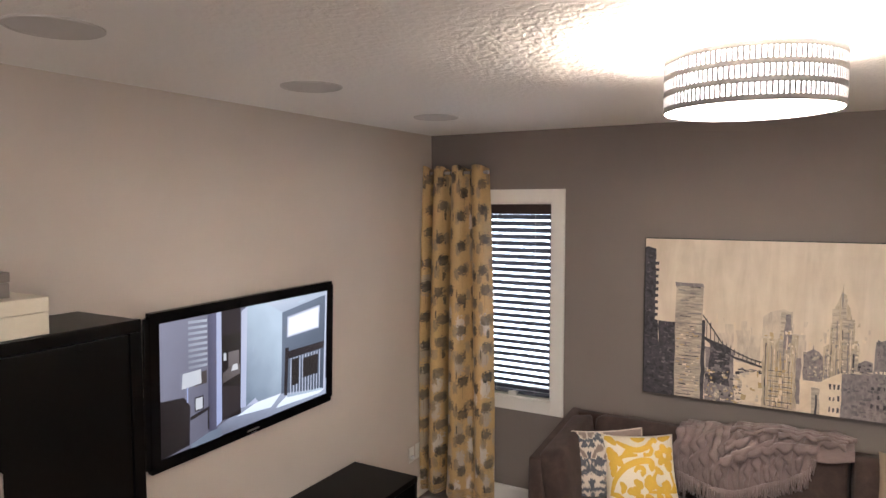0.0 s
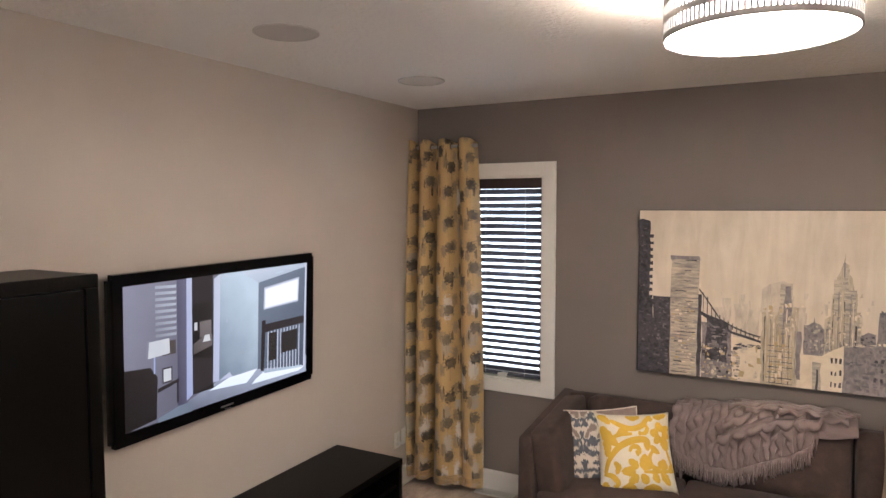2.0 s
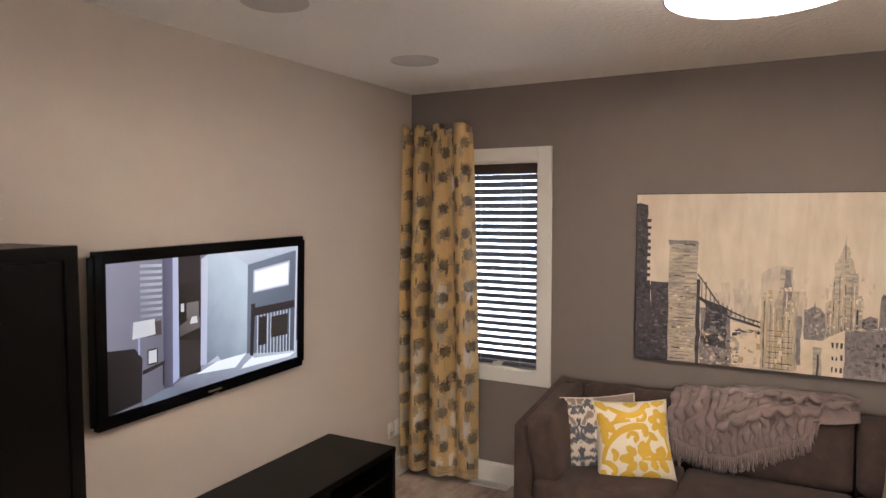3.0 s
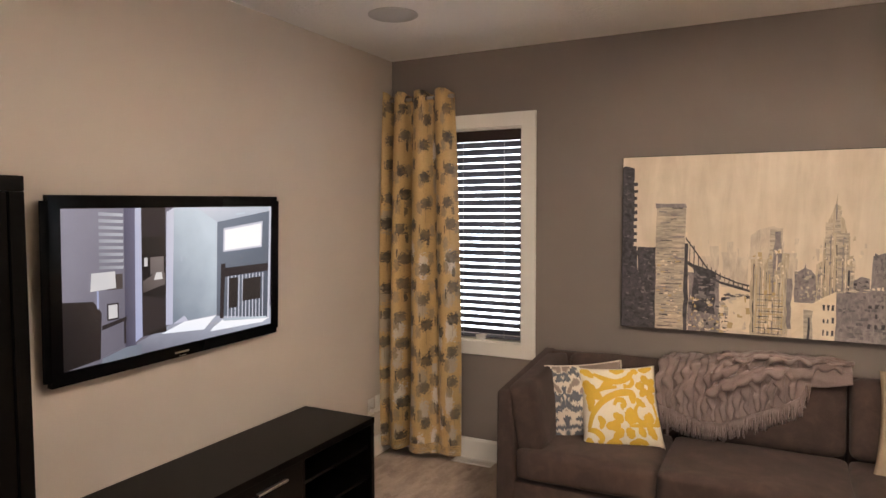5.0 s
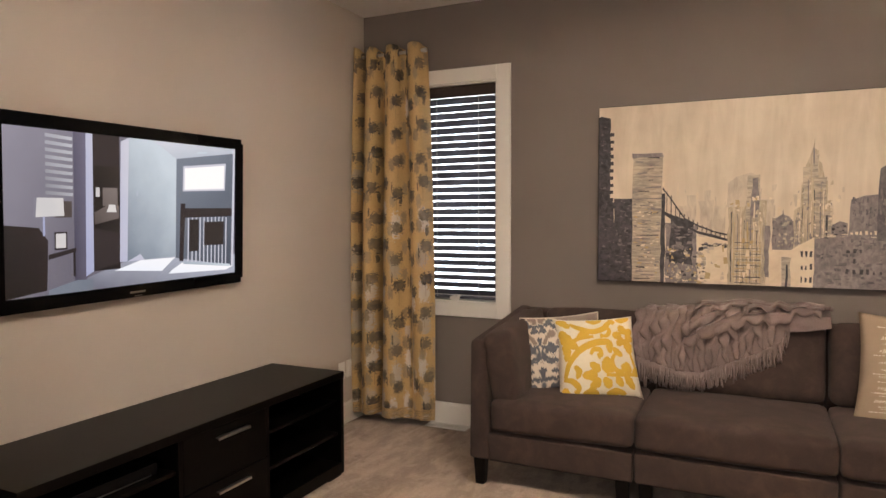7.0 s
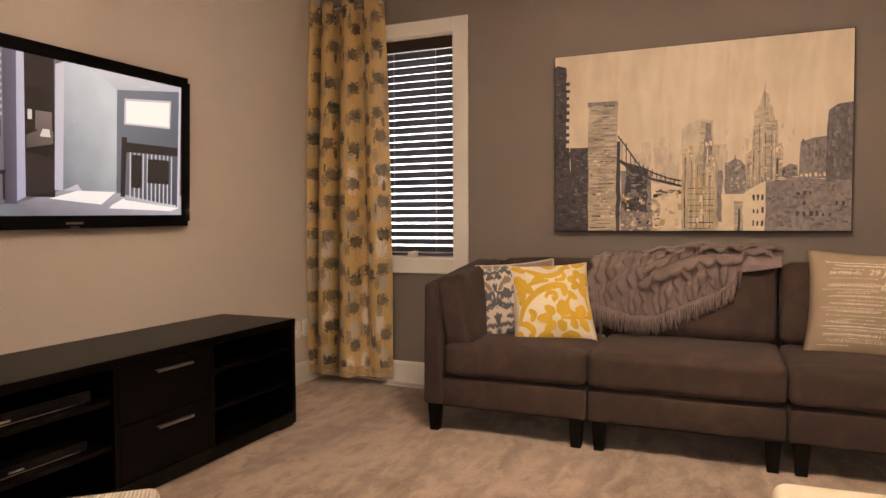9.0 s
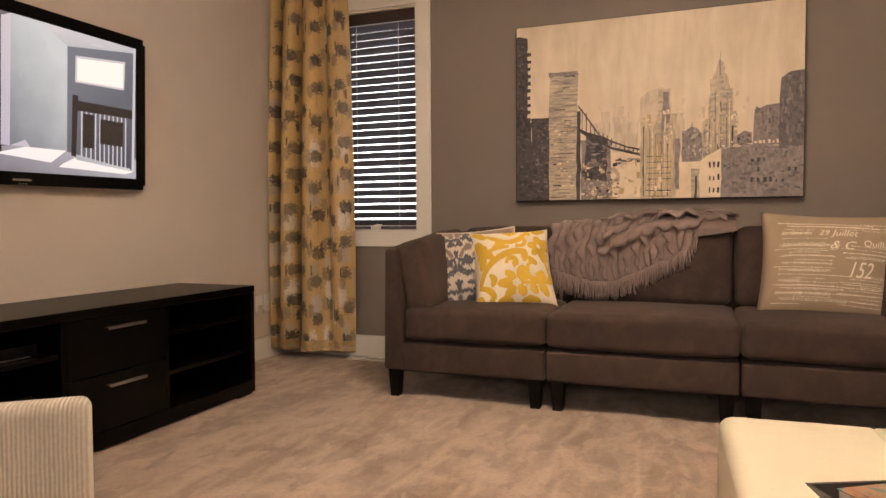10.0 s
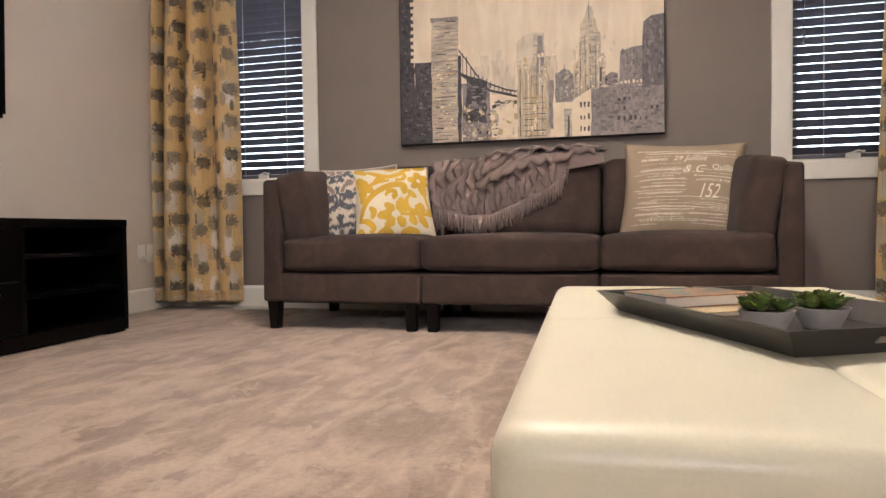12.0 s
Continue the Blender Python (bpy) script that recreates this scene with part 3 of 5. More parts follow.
scroll_stroke(0.015, "fat", (-0.20, 0.90), (0.0, 0.84), (0.20, 0.90))
scroll_stroke(0.015, "fat", (-0.93, -0.75), (-0.86, -0.82), (-0.76, -0.92))
# second flower
for tip, w in (((0.38, 0.42), 0.023), ((0.62, 0.72), 0.020), ((0.93, 0.62), 0.018), ((0.81, -0.02), 0.023), ((0.47, 0.15), 0.018), ((0.95, 0.34), 0.018)):
    cx, cy = 0.68, 0.40
    a, b = cx + (tip[0] - cx) * 0.16, cy + (tip[1] - cy) * 0.16
    scroll_stroke(w, "fat", (a, b), ((a + tip[0]) / 2 + 0.02, (b + tip[1]) / 2), tip)
scroll_stroke(0.008, "even", (0.81, 0.05), (0.87, -0.17), (0.90, -0.33))
scroll_stroke(0.015, "fat", (0.54, 0.88), (0.69, 0.86), (0.92, 0.93))


def printed(text, x, y, size, parent, dims, shear=0.25, squeeze=1.0):
    """Words in the built-in font, laid on the pillow's face."""
    curve = bpy.data.curves.new("words", "FONT")
    curve.body, curve.size, curve.shear, curve.resolution_u = text, size, shear, 3
    tmp = bpy.data.objects.new("words", curve)
    flat = bpy.data.meshes.new_from_object(tmp)
    bpy.data.objects.remove(tmp)
    bm = bmesh.new()
    bm.from_mesh(flat)
    bmesh.ops.triangulate(bm, faces=bm.faces[:])
    for v, q in zip(bm.verts, on_pillow([(x + v.co.x * squeeze, y + v.co.y) for v in bm.verts], *dims)):
        v.co = q
    return part("printed_word", bm, INK, parent, "cream printed words")


def scribble(x0, x1, y, tall, parent, dims, seed):
    """A line of writing too small to read, as a thin uneven bar."""
    bm = bmesh.new()
    x, rnd = x0, random.Random(seed)
    while x < x1:
        n = rnd.uniform(0.0015, 0.0035) if tall > 0.009 else rnd.uniform(0.003, 0.012)
        h = tall * rnd.uniform(0.35, 0.95)
        lean = 0.35 * h
        k = max(1, int(n / 0.012))
        for i in range(k):
            a, b = x + n * i / k, x + n * (i + 1) / k
            bm.faces.new([bm.verts.new(p) for p in on_pillow([(a, y - h / 2), (b, y - h / 2), (b + lean, y + h / 2), (a + lean, y + h / 2)], *dims)])
        x += n + rnd.uniform(0.002, 0.006)
    return tagged(part("printed_line", bm, INK, parent), "cream line of small script", kind="stuff")


DIMS = (0.58, 0.52, 0.20, 2.0)
printed("au date du", -0.205, 0.128, 0.034, big, DIMS, 0.2, 0.9)
printed("29", -0.048, 0.128, 0.042, big, DIMS)
printed("Juillet", 0.005, 0.126, 0.050, big, DIMS, 0.35, 0.9)
printed("Quilla", 0.130, 0.080, 0.048, big, DIMS, 0.1, 0.9)
printed("& C", -0.005, 0.058, 0.060, big, DIMS, 0.4)
printed("152", 0.065, -0.070, 0.105, big, DIMS, 0.45, 0.62)
for i, (a, b, y, tall) in enumerate(((-0.22, 0.16, 0.190, 0.006), (-0.18, 0.2, 0.176, 0.008), (-0.19, -0.10, 0.136, 0.012), (-0.2, -0.02, 0.108, 0.004), (-0.21, 0.0, 0.074, 0.026), (-0.14, -0.02, 0.045, 0.004),
                                     (0.05, 0.22, 0.040, 0.008), (-0.2, 0.0, 0.022, 0.007), (0.06, 0.22, 0.018, 0.012), (-0.2, 0.01, -0.012, 0.006), (-0.21, 0.0, -0.045, 0.014), (-0.06, 0.22, -0.068, 0.004),
                                     (-0.21, -0.12, -0.096, 0.016), (-0.22, 0.02, -0.117, 0.007), (-0.2, 0.05, -0.13, 0.006), (0.05, 0.2, -0.105, 0.005), (0.05, 0.2, -0.12, 0.006), (-0.22, 0.0, -0.155, 0.020), (0.03, 0.18, -0.15, 0.012), (-0.2, 0.18, -0.18, 0.010))):
    scribble(a, b, y, tall, big, DIMS, i)
for i in range(24):
    y = -0.205 + 0.0172 * i
    if 0.085 < y < 0.155:
        continue
    a = -0.235 + 0.09 * ((i * 7) % 5) / 4
    b = a + 0.12 + 0.24 * ((i * 11) % 7) / 7
    scribble(a, min(b, 0.01) if -0.06 < y < 0.01 else b, y, 0.0046, big, DIMS, 60 + i)
    if not -0.06 < y < 0.01:
        scribble(0.04 + 0.04 * (i % 3), 0.235, y + 0.006, 0.0040, big, DIMS, 90 + i)


# ---- knitted throw over the back of the middle section
THROW = speckled("mauve_taupe_knit", (0.20, 0.150, 0.138), 0.95, 210, 0.25, 0.5, 0.003, 9, sheen=0.2)


def hem(x):
    """How low the throw hangs in front at x."""
    stops = ((-0.52, 0.60), (-0.44, 0.575), (-0.30, 0.535), (-0.18, 0.535), (-0.03, 0.605), (0.10, 0.665), (0.19, 0.725), (0.205, 0.79), (0.30, 0.80), (0.42, 0.825))
    for (a, za), (b, zb) in zip(stops, stops[1:]):
        if x <= b:
            t = max(0.0, (x - a) / (b - a))
            return za + (zb - za) * t
    return stops[-1][1]


def reach(x):
    """Length of the cloth at x, from behind the back to the hem."""
    return 0.34 + ridge(x) - hem(x)


def ridge(x):
    u = (x + 0.515) / 0.925
    return 0.862 - 0.025 * (1 - u) + 0.028 * math.sin(2.6 * u)


def cover(x, s, lift=0.0):
    """A point s metres along the cloth: up behind the back, over its top, then down the front."""
    top, back, over = ridge(x), 0.14, 0.20
    if s < back:
        p, n = Vector((x, 4.965, top - back + s - 0.012)), Vector((0, 1, 0))
    elif s < back + over:
        a = (s - back) / over
        p, n = Vector((x, 4.965 - 0.19 * a, top + 0.018 * math.sin(math.pi * a) - 0.012)), Vector((0, -0.35, 1)).normalized()
    else:
        d = s - back - over
        p, n = Vector((x, 4.775 - 0.17 * d - 0.022 * min(1, d / 0.05), top - d)), Vector((0, -1, 0.15)).normalized()
    warp = noise.noise(Vector((x * 7, s * 6, 0.3)))
    front = min(1.0, max(0.0, (s - 0.05) / 0.1))
    gather = math.sin(x * 40 + 4 * noise.noise(Vector((x * 5, s * 3, 7))) + 4 * s)
    out = 0.010 + front * (0.012 + 0.007 * gather + 0.010 * warp)
    return p + n * (max(0.004, out) + lift)


def drape(u, v):
    x = -0.515 + 0.925 * u
    return cover(x, v * reach(x))


def flounce(ob, name, nu, point):
    """A thin gathered strip of knit sewn along one edge."""
    strip = part(name, sheet(nu, 4, point), THROW, ob, "gathered knit ruffle")
    smooth(strip, 180)
    m = strip.modifiers.new("thickness", "SOLIDIFY")
    m.thickness = 0.0035


def throw_blanket():
    ob = thing("throw_blanket", (0, 0, 0), "mauve taupe ruffled knit throw with fringe draped over the sofa back", "blanket")
    body = part("knit", sheet(110, 70, drape), THROW, ob)
    smooth(body, 180)
    m = body.modifiers.new("thickness", "SOLIDIFY")
    m.thickness, m.offset = 0.004, 1
    rnd = random.Random(5)
    bm = bmesh.new()
    n = 132
    for k in range(n):
        u = (k + rnd.uniform(-0.3, 0.3)) / n * 0.80 + 0.006
        top = drape(u, 0.985)
        drop = rnd.uniform(0.072, 0.100) * (1.0 if u > 0.06 else 1.5)
        sway = rnd.uniform(-0.010, 0.010)
        fore = rnd.uniform(-0.012, 0.002)
        pts = [top + Vector((0, 0, 0.012))] + [top + Vector((sway * f + 0.003 * math.sin(7 * f + k), fore * math.sin(2.5 * f) + 0.012 * f, -drop * f)) for f in (0.3, 0.65, 1.0)]
        tube(pts, 0.0048, 6, bm, (1, 1, 1, 0.75))
    smooth(part("fringe", bm, THROW, ob, "short twisted yarn fringe"), 180)
    # ruffles that fall from the top of the back towards the hem
    for i in range(17):
        x0 = -0.495 + 0.040 * i
        lean = 0.06 + 0.012 * (i % 3)
        phase = 1.7 * i

        def fall(w, c, x0=x0, lean=lean, phase=phase):
            x = x0 + lean * (1 - w) ** 1.4 + 0.010 * math.sin(7 * w + phase)
            s = 0.20 + (reach(x) - 0.225) * w
            wave = math.sin(21 * w + phase) + 0.6 * math.sin(37 * w + 2 * phase)
            ends = math.sin(math.pi * min(1, max(0, 0.06 + 0.92 * w))) ** 0.5
            base = cover(x, s)
            return base + Vector((-(0.046 + 0.009 * wave) * c * ends, -(0.005 + 0.013 * math.sin(1.8 * c) + 0.008 * wave * c) * ends, 0.004 * wave * c))
        flounce(ob, "ruffle", 46, fall)
    # scalloped tiers lying along the top, their ends turned down into the folds
    for j in range(9):
        a, b = -0.17 - 0.012 * j + 0.05 * (j % 2), 0.425 - 0.012 * abs(j - 3)
        s0 = 0.10 + 0.034 * j

        def tier(w, c, a=a, b=b, s0=s0, j=j):
            x = a + (b - a) * w
            s = s0 + 0.10 * max(0.0, 0.5 - w) ** 1.2 * (0.6 + 0.22 * j) - 0.04 * w * (j > 5)
            scallop = abs(math.sin(math.pi * (8.5 * w + 0.37 * j))) ** 0.7
            flat = Vector((0, -1.0, -0.25)) if s < 0.33 else Vector((0, -0.35, -1.0))
            size = (0.034 + 0.020 * scallop) * (0.55 + 0.45 * min(1, 4 * (1 - w)))
            base = cover(x, s, 0.008 + 0.002 * j)
            return base + flat * size * c + Vector((0, -0.006 * math.sin(3 * c) - 0.008 * c * scallop, 0.008 * math.sin(math.pi * c) + 0.007 * c * math.sin(40 * w + j)))
        flounce(ob, "ruffle", 70, tier)
    return ob


throw_blanket()


# ---- curtains
def tree_cloth():
    """Gold cloth printed with slender grey-brown trees and silver patches, thicker towards the floor."""
    m = make("gold_tree_print_cloth", (0.5, 0.34, 0.14), 0.55, sheen=0.12)
    x, y, _ = split(m, coords(m, (1, 1, 1), "UV"))
    ragged = fractal(m, coords(m, (1.0, 2.4, 1), "UV"), 70, 5, 0.7)
    blur = fractal(m, coords(m, (1.0, 2.4, 1), "UV"), 22, 3, 0.6)
    gold = ramp(m, fractal(m, coords(m, (60, 900, 1), "UV"), 1.0, 2), [(0.3, (0.47, 0.31, 0.125)), (0.7, (0.62, 0.425, 0.195))])
    c = gold

    def motif(c, columns, rows, slip, rx, ry, tones, strength, chance, seed, low=None, stalk=0.0):
        """Blocky ragged crowns, one a cell, some left out, with a stalk below."""
        col = calc(m, "ADD", calc(m, "MULTIPLY", x, columns), slip)
        ci = calc(m, "FLOOR", col)
        cx = calc(m, "SUBTRACT", calc(m, "FRACT", col), 0.5)
        hop = calc(m, "MULTIPLY", calc(m, "FRACT", calc(m, "MULTIPLY", ci, 0.5)), 0.7)
        row = calc(m, "ADD", calc(m, "MULTIPLY", y, rows), hop)
        ri = calc(m, "FLOOR", row)
        cy = calc(m, "SUBTRACT", calc(m, "FRACT", row), 0.5)
        key = node(m, "ShaderNodeTexWhiteNoise")
        link(m, join(m, ci, ri, seed), key.inputs["Vector"])
        rnd = key.outputs["Value"]
        jx, jy, _ = split(m, key.outputs["Color"])
        cx = calc(m, "ADD", cx, calc(m, "MULTIPLY", calc(m, "SUBTRACT", jx, 0.5), 0.34))
        cy = calc(m, "ADD", cy, calc(m, "MULTIPLY", calc(m, "SUBTRACT", jy, 0.5), 0.30))
        dx = calc(m, "DIVIDE", calc(m, "ABSOLUTE", cx), rx)
        dy = calc(m, "DIVIDE", calc(m, "ABSOLUTE", cy), ry)
        d = calc(m, "POWER", calc(m, "ADD", calc(m, "POWER", dx, 3.0), calc(m, "POWER", dy, 3.0)), 0.3333)
        body = calc(m, "LESS_THAN", calc(m, "ADD", d, calc(m, "MULTIPLY", calc(m, "SUBTRACT", ragged, 0.5), 3.0)), 0.92)
        keep = calc(m, "LESS_THAN", rnd, chance if low is None else calc(m, "SUBTRACT", chance, calc(m, "MULTIPLY", y, low)))
        tone = ramp(m, calc(m, "FRACT", calc(m, "MULTIPLY", rnd, 7.3)), [(0.2, tones[0]), (0.8, tones[1])])
        fac = calc(m, "MULTIPLY", calc(m, "MULTIPLY", body, keep), calc(m, "MULTIPLY", calc(m, "ADD", 0.45, blur), strength))
        if stalk:
            thin = calc(m, "MULTIPLY", calc(m, "LESS_THAN", calc(m, "ABSOLUTE", cx), stalk), calc(m, "LESS_THAN", cy, 0.1))
            c = mix(m, calc(m, "MULTIPLY", thin, 0.55), c, (0.20, 0.135, 0.06))
        return mix(m, fac, c, tone)

    c = motif(c, 9.0, 10.0, 0.3, 0.33, 0.34, ((0.66, 0.63, 0.58), (0.36, 0.31, 0.235)), 0.85, 1.05, 2.5, 1.15)
    c = motif(c, 12.0, 12.0, 0.8, 0.30, 0.22, ((0.25, 0.19, 0.11), (0.33, 0.26, 0.16)), 0.90, 0.85, 7.5)
    c = motif(c, 9.0, 12.0, 0.1, 0.33, 0.20, ((0.055, 0.046, 0.032), (0.15, 0.12, 0.08)), 0.95, 0.92, 0.5, 0.0, 0.012)
    c = motif(c, 18.0, 12.0, 0.42, 0.13, 0.16, ((0.05, 0.04, 0.028), (0.10, 0.08, 0.05)), 0.90, 0.35, 4.5)
    colour(m, c)
    bump(m, fractal(m, coords(m, (300, 900, 1), "UV"), 1.0, 2), 0.15, 0.001)
    return m


TREES = tree_cloth()
NICKEL_RING = make("dark_nickel_ring", (0.20, 0.18, 0.16), 0.3, 1.0)


def curtain(x0, x1, b0, b1, mirror, label):
    """x0 to x1 at the top, b0 to b1 at the floor; small pleats on the rod fall into two broad folds."""
    top, low = 2.492, 0.052
    ob = thing("curtain", (0, 0, 0), label, "curtain", "curtains at the windows")

    def pleat(q):
        return 3 * q + 0.4 * (1 - math.exp(-q / 0.08))

    def cloth(u, v):
        q = 1 - u if mirror else u
        ease = v ** 1.3
        p = pleat(q)
        crest = math.cos(math.tau * p)
        crest = math.copysign(abs(crest) ** 0.55, crest)
        last = max(0.0, (q - 0.93) / 0.07)
        y_top = 4.922 - 0.032 * crest + 0.035 * last - 0.035 * max(0.0, 1 - q / 0.06)
        cleft = math.exp(-((q - 0.345) / 0.062) ** 2)
        y_low = 4.795 + 0.165 * cleft - 0.016 * crest * (1 - cleft) + 0.055 * q ** 5 + 0.022 * math.cos(8 * q)
        a, b = b0 + (x0 - b0) * ease, b1 + (x1 - b1) * ease
        lap = math.sin(math.tau * p) * (0.004 * v + 0.006)
        fold = 0.03 * (1 - v) * math.exp(-((q - 0.40) / 0.05) ** 2)
        side = -1 if mirror else 1
        x = a + (b - a) * u + side * (lap - fold)
        y = min(4.966, y_low + (y_top - y_low) * ease - 0.030 * crest * math.sin(math.pi * v ** 0.8) * (1 - 0.5 * cleft) + 0.010 * noise.noise(Vector((x * 7, v * 5, 3))) * (1 - v))
        z = low + (top - low) * v + 0.016 * crest * max(0.0, (v - 0.97) / 0.03) + 0.012 * cleft * (v < 0.02)
        return Vector((max(-2.393, min(x, 2.46)), y, z))

    body = part("cloth", sheet(150, 64, cloth), TREES, ob)
    smooth(body, 180)
    m = body.modifiers.new("thickness", "SOLIDIFY")
    m.thickness = 0.003
    hem_strip = part("bottom_hem", sheet(150, 2, lambda u, v: cloth(u, 0.004 + 0.026 * v) + Vector((0, -0.0035, 0))), TREES, ob)
    smooth(hem_strip, 180)
    for k in range(6):
        u = min((abs(pleat(t / 400) - 0.25 - 0.5 * k), t / 400) for t in range(401))[1]
        c = cloth(1 - u if mirror else u, 0.975)
        ring = [(c.x + 0.004 * math.sin(a), 4.925 + 0.023 * math.cos(a), 2.452 + 0.023 * math.sin(a)) for a in [i * math.tau / 18 for i in range(19)]]
        smooth(part("grommet", tube(ring, 0.005, 6), NICKEL_RING, ob, "dark nickel grommet"))
    return ob


def curtain_rod(x0, x1):
    z = 2.452
    ob = thing("curtain_rod", (0, 0, 0), "brushed nickel curtain rod holding the panel", "curtain rod", "curtain rods")
    smooth(part("rod", tube([(x0, 4.925, z), (x1, 4.925, z)], 0.0115, 16), CHROME, ob))
    for x, s in ((x0, -1), (x1, 1)):
        smooth(part("end_cap", put(lathe([(0.0, 0), (0.015, 0), (0.015, 0.016), (0.012, 0.02), (0.0, 0.02)], 16), pose(x, 4.925, z, 0, 90 * s, 0)), CHROME, ob))
    for x in (x0 + 0.05, x1 - 0.05):
        part("bracket", tube([(x, 4.998, z), (x, 4.93, z), (x, 4.925, z)], 0.006, 8), CHROME, ob)
    return ob


curtain(-2.388, -1.902, -2.390, -1.805, False, "gold tree-print grommet curtain panel in the corner")
curtain_rod(-2.36, -1.900)
curtain(1.84, 2.38, 1.722, 2.36, True, "gold tree-print grommet curtain panel beside the far window")
curtain_rod(1.79, 2.40)


# ---- painting of a skyline
def brushed(name, a, b, sx=30, sz=9, seed=0.0):
    m = make(name, a, 0.55)
    v = coords(m, (sx, 1, sz))
    n = fractal(m, v, 1.0, 5, 0.65, 0.6 + seed)
    w = fractal(m, coords(m), 7, 3)
    f = calc(m, "ADD", calc(m, "MULTIPLY", n, 0.7), calc(m, "MULTIPLY", w, 0.3))
    colour(m, ramp(m, f, [(0.36, a), (0.62, b)]))
    bump(m, n, 0.5, 0.002)
    return m


P_SKY = brushed("cream_oil_sky", (0.63, 0.525, 0.40), (0.76, 0.65, 0.515), 11, 1.6)
P_DARK = brushed("charcoal_oil", (0.016, 0.014, 0.018), (0.085, 0.075, 0.085), 40, 40)
P_GREY = brushed("grey_violet_oil", (0.14, 0.123, 0.130), (0.31, 0.268, 0.256), 40, 26)
P_STONE = brushed("pale_stone_oil", (0.22, 0.19, 0.175), (0.62, 0.52, 0.39), 12, 75)
P_TAN = brushed("tan_oil", (0.33, 0.26, 0.18), (0.63, 0.53, 0.39), 75, 12)
P_PALE = brushed("pale_haze_oil", (0.47, 0.39, 0.31), (0.70, 0.60, 0.475), 34, 10)
P_OCHRE = brushed("ochre_oil", (0.42, 0.29, 0.12), (0.56, 0.43, 0.26), 40, 20)
P_LIGHT = brushed("light_cream_oil", (0.68, 0.56, 0.41), (0.82, 0.70, 0.54), 14, 14)
P_DEEP = brushed("slate_violet_oil", (0.075, 0.067, 0.080), (0.19, 0.165, 0.168), 45, 35)
P_EDGE = make("black_canvas_edge", (0.02, 0.018, 0.018), 0.7)

AX0, AX1, AZ0, AZ1, AY = -0.776, 0.733, 0.995, 2.006, 4.957


def painting():
    ob = thing("painting", (0, 0, 0), "large cream and grey skyline canvas painting above the sofa", "painting")
    part("canvas", block(AX0, AX1, AY, AY + 0.040, AZ0, AZ1, 0.003), P_EDGE, ob, "dark-edged stretched canvas")
    rnd = random.Random(3)
    layer = [0]
    pots = {}

    def bend(value, knots):
        for (a, p), (b, q) in zip(knots, knots[1:]):
            if value <= b:
                return p + (q - p) * (value - a) / (b - a)
        return value

    across = ((0, 0), (0.04, 0.046), (0.066, 0.062), (0.114, 0.131), (0.21, 0.239), (0.438, 0.467), (0.528, 0.567), (0.566, 0.609), (0.64, 0.681), (0.697, 0.734), (0.757, 0.793), (0.806, 0.84), (0.905, 0.922), (1, 1))
    upward = ((0, 0), (0.26, 0.257), (0.42, 0.385), (0.51, 0.465), (0.655, 0.60), (0.725, 0.655), (0.865, 0.772), (1, 1))

    def shape(points, mat, wob=0.0025):
        """A painted patch from (u, v) corners, v up, edges uneven."""
        points = [(bend(u, across), bend(v, upward) if u > 0.25 else v) for u, v in points]
        layer[0] += 1
        y = AY - 0.0006 - 0.000005 * layer[0]
        bm = pots.setdefault(mat, bmesh.new())
        ring = []
        for (a, b), (c, d) in zip(points, points[1:] + points[:1]):
            n = max(1, int(math.hypot(c - a, (d - b) * 0.67) / 0.03))
            for i in range(n):
                t = i / n
                ring.append((a + (c - a) * t + rnd.uniform(-wob, wob), b + (d - b) * t + rnd.uniform(-wob, wob)))
        ring = [(min(0.997, max(0.003, u)), min(0.996, max(0.004, v))) for u, v in ring]
        f = bm.faces.new([bm.verts.new((AX0 + (AX1 - AX0) * u, y, AZ0 + (AZ1 - AZ0) * v)) for u, v in ring])
        f.normal_update()
        if f.normal.y > 0:
            f.normal_flip()

    def rect(u0, u1, v0, v1, mat, wob=0.0025):
        shape([(u0, v0), (u1, v0), (u1, v1), (u0, v1)], mat, wob)

    def strokes(u0, u1, v0, v1, nu, nv, mat, fill=0.5, chance=0.85):
        for i in range(nu):
            for j in range(nv):
                if rnd.random() < chance:
                    a, b = u0 + (u1 - u0) * i / nu, v0 + (v1 - v0) * j / nv
                    rect(a, a + (u1 - u0) / nu * fill * rnd.uniform(0.7, 1.3), b, b + (v1 - v0) / nv * fill * rnd.uniform(0.6, 1.2), mat, 0.0015)

    rect(0.0, 1.0, 0.0, 1.0, P_SKY, 0)

    def dabs(n, u0, u1, v0, v1, mats, w=0.012, h=0.02):
        """Loose dry-brush strokes scattered over an area."""
        for k in range(int(n * 2.2)):
            u, v = rnd.uniform(u0, u1), rnd.uniform(v0, v1)
            rect(u, u + w * rnd.uniform(0.15, 0.75), v, v + h * rnd.uniform(0.15, 0.8), mats[k % len(mats)], 0.0035)

    dabs(26, 0.08, 0.80, 0.38, 0.56, (P_LIGHT, P_PALE), 0.016, 0.10)
    # far skyline
    for u0, u1, v1 in ((0.27, 0.31, 0.47), (0.30, 0.33, 0.53), (0.34, 0.39, 0.50), (0.36, 0.375, 0.56), (0.39, 0.43, 0.47), (0.52, 0.57, 0.50)):
        rect(u0, u1, 0.2, v1, P_PALE, 0.004)
    rect(0.29, 0.46, 0.02, 0.27, P_LIGHT, 0.006)
    dabs(14, 0.30, 0.44, 0.02, 0.2, (P_PALE, P_LIGHT, P_OCHRE), 0.03, 0.05)
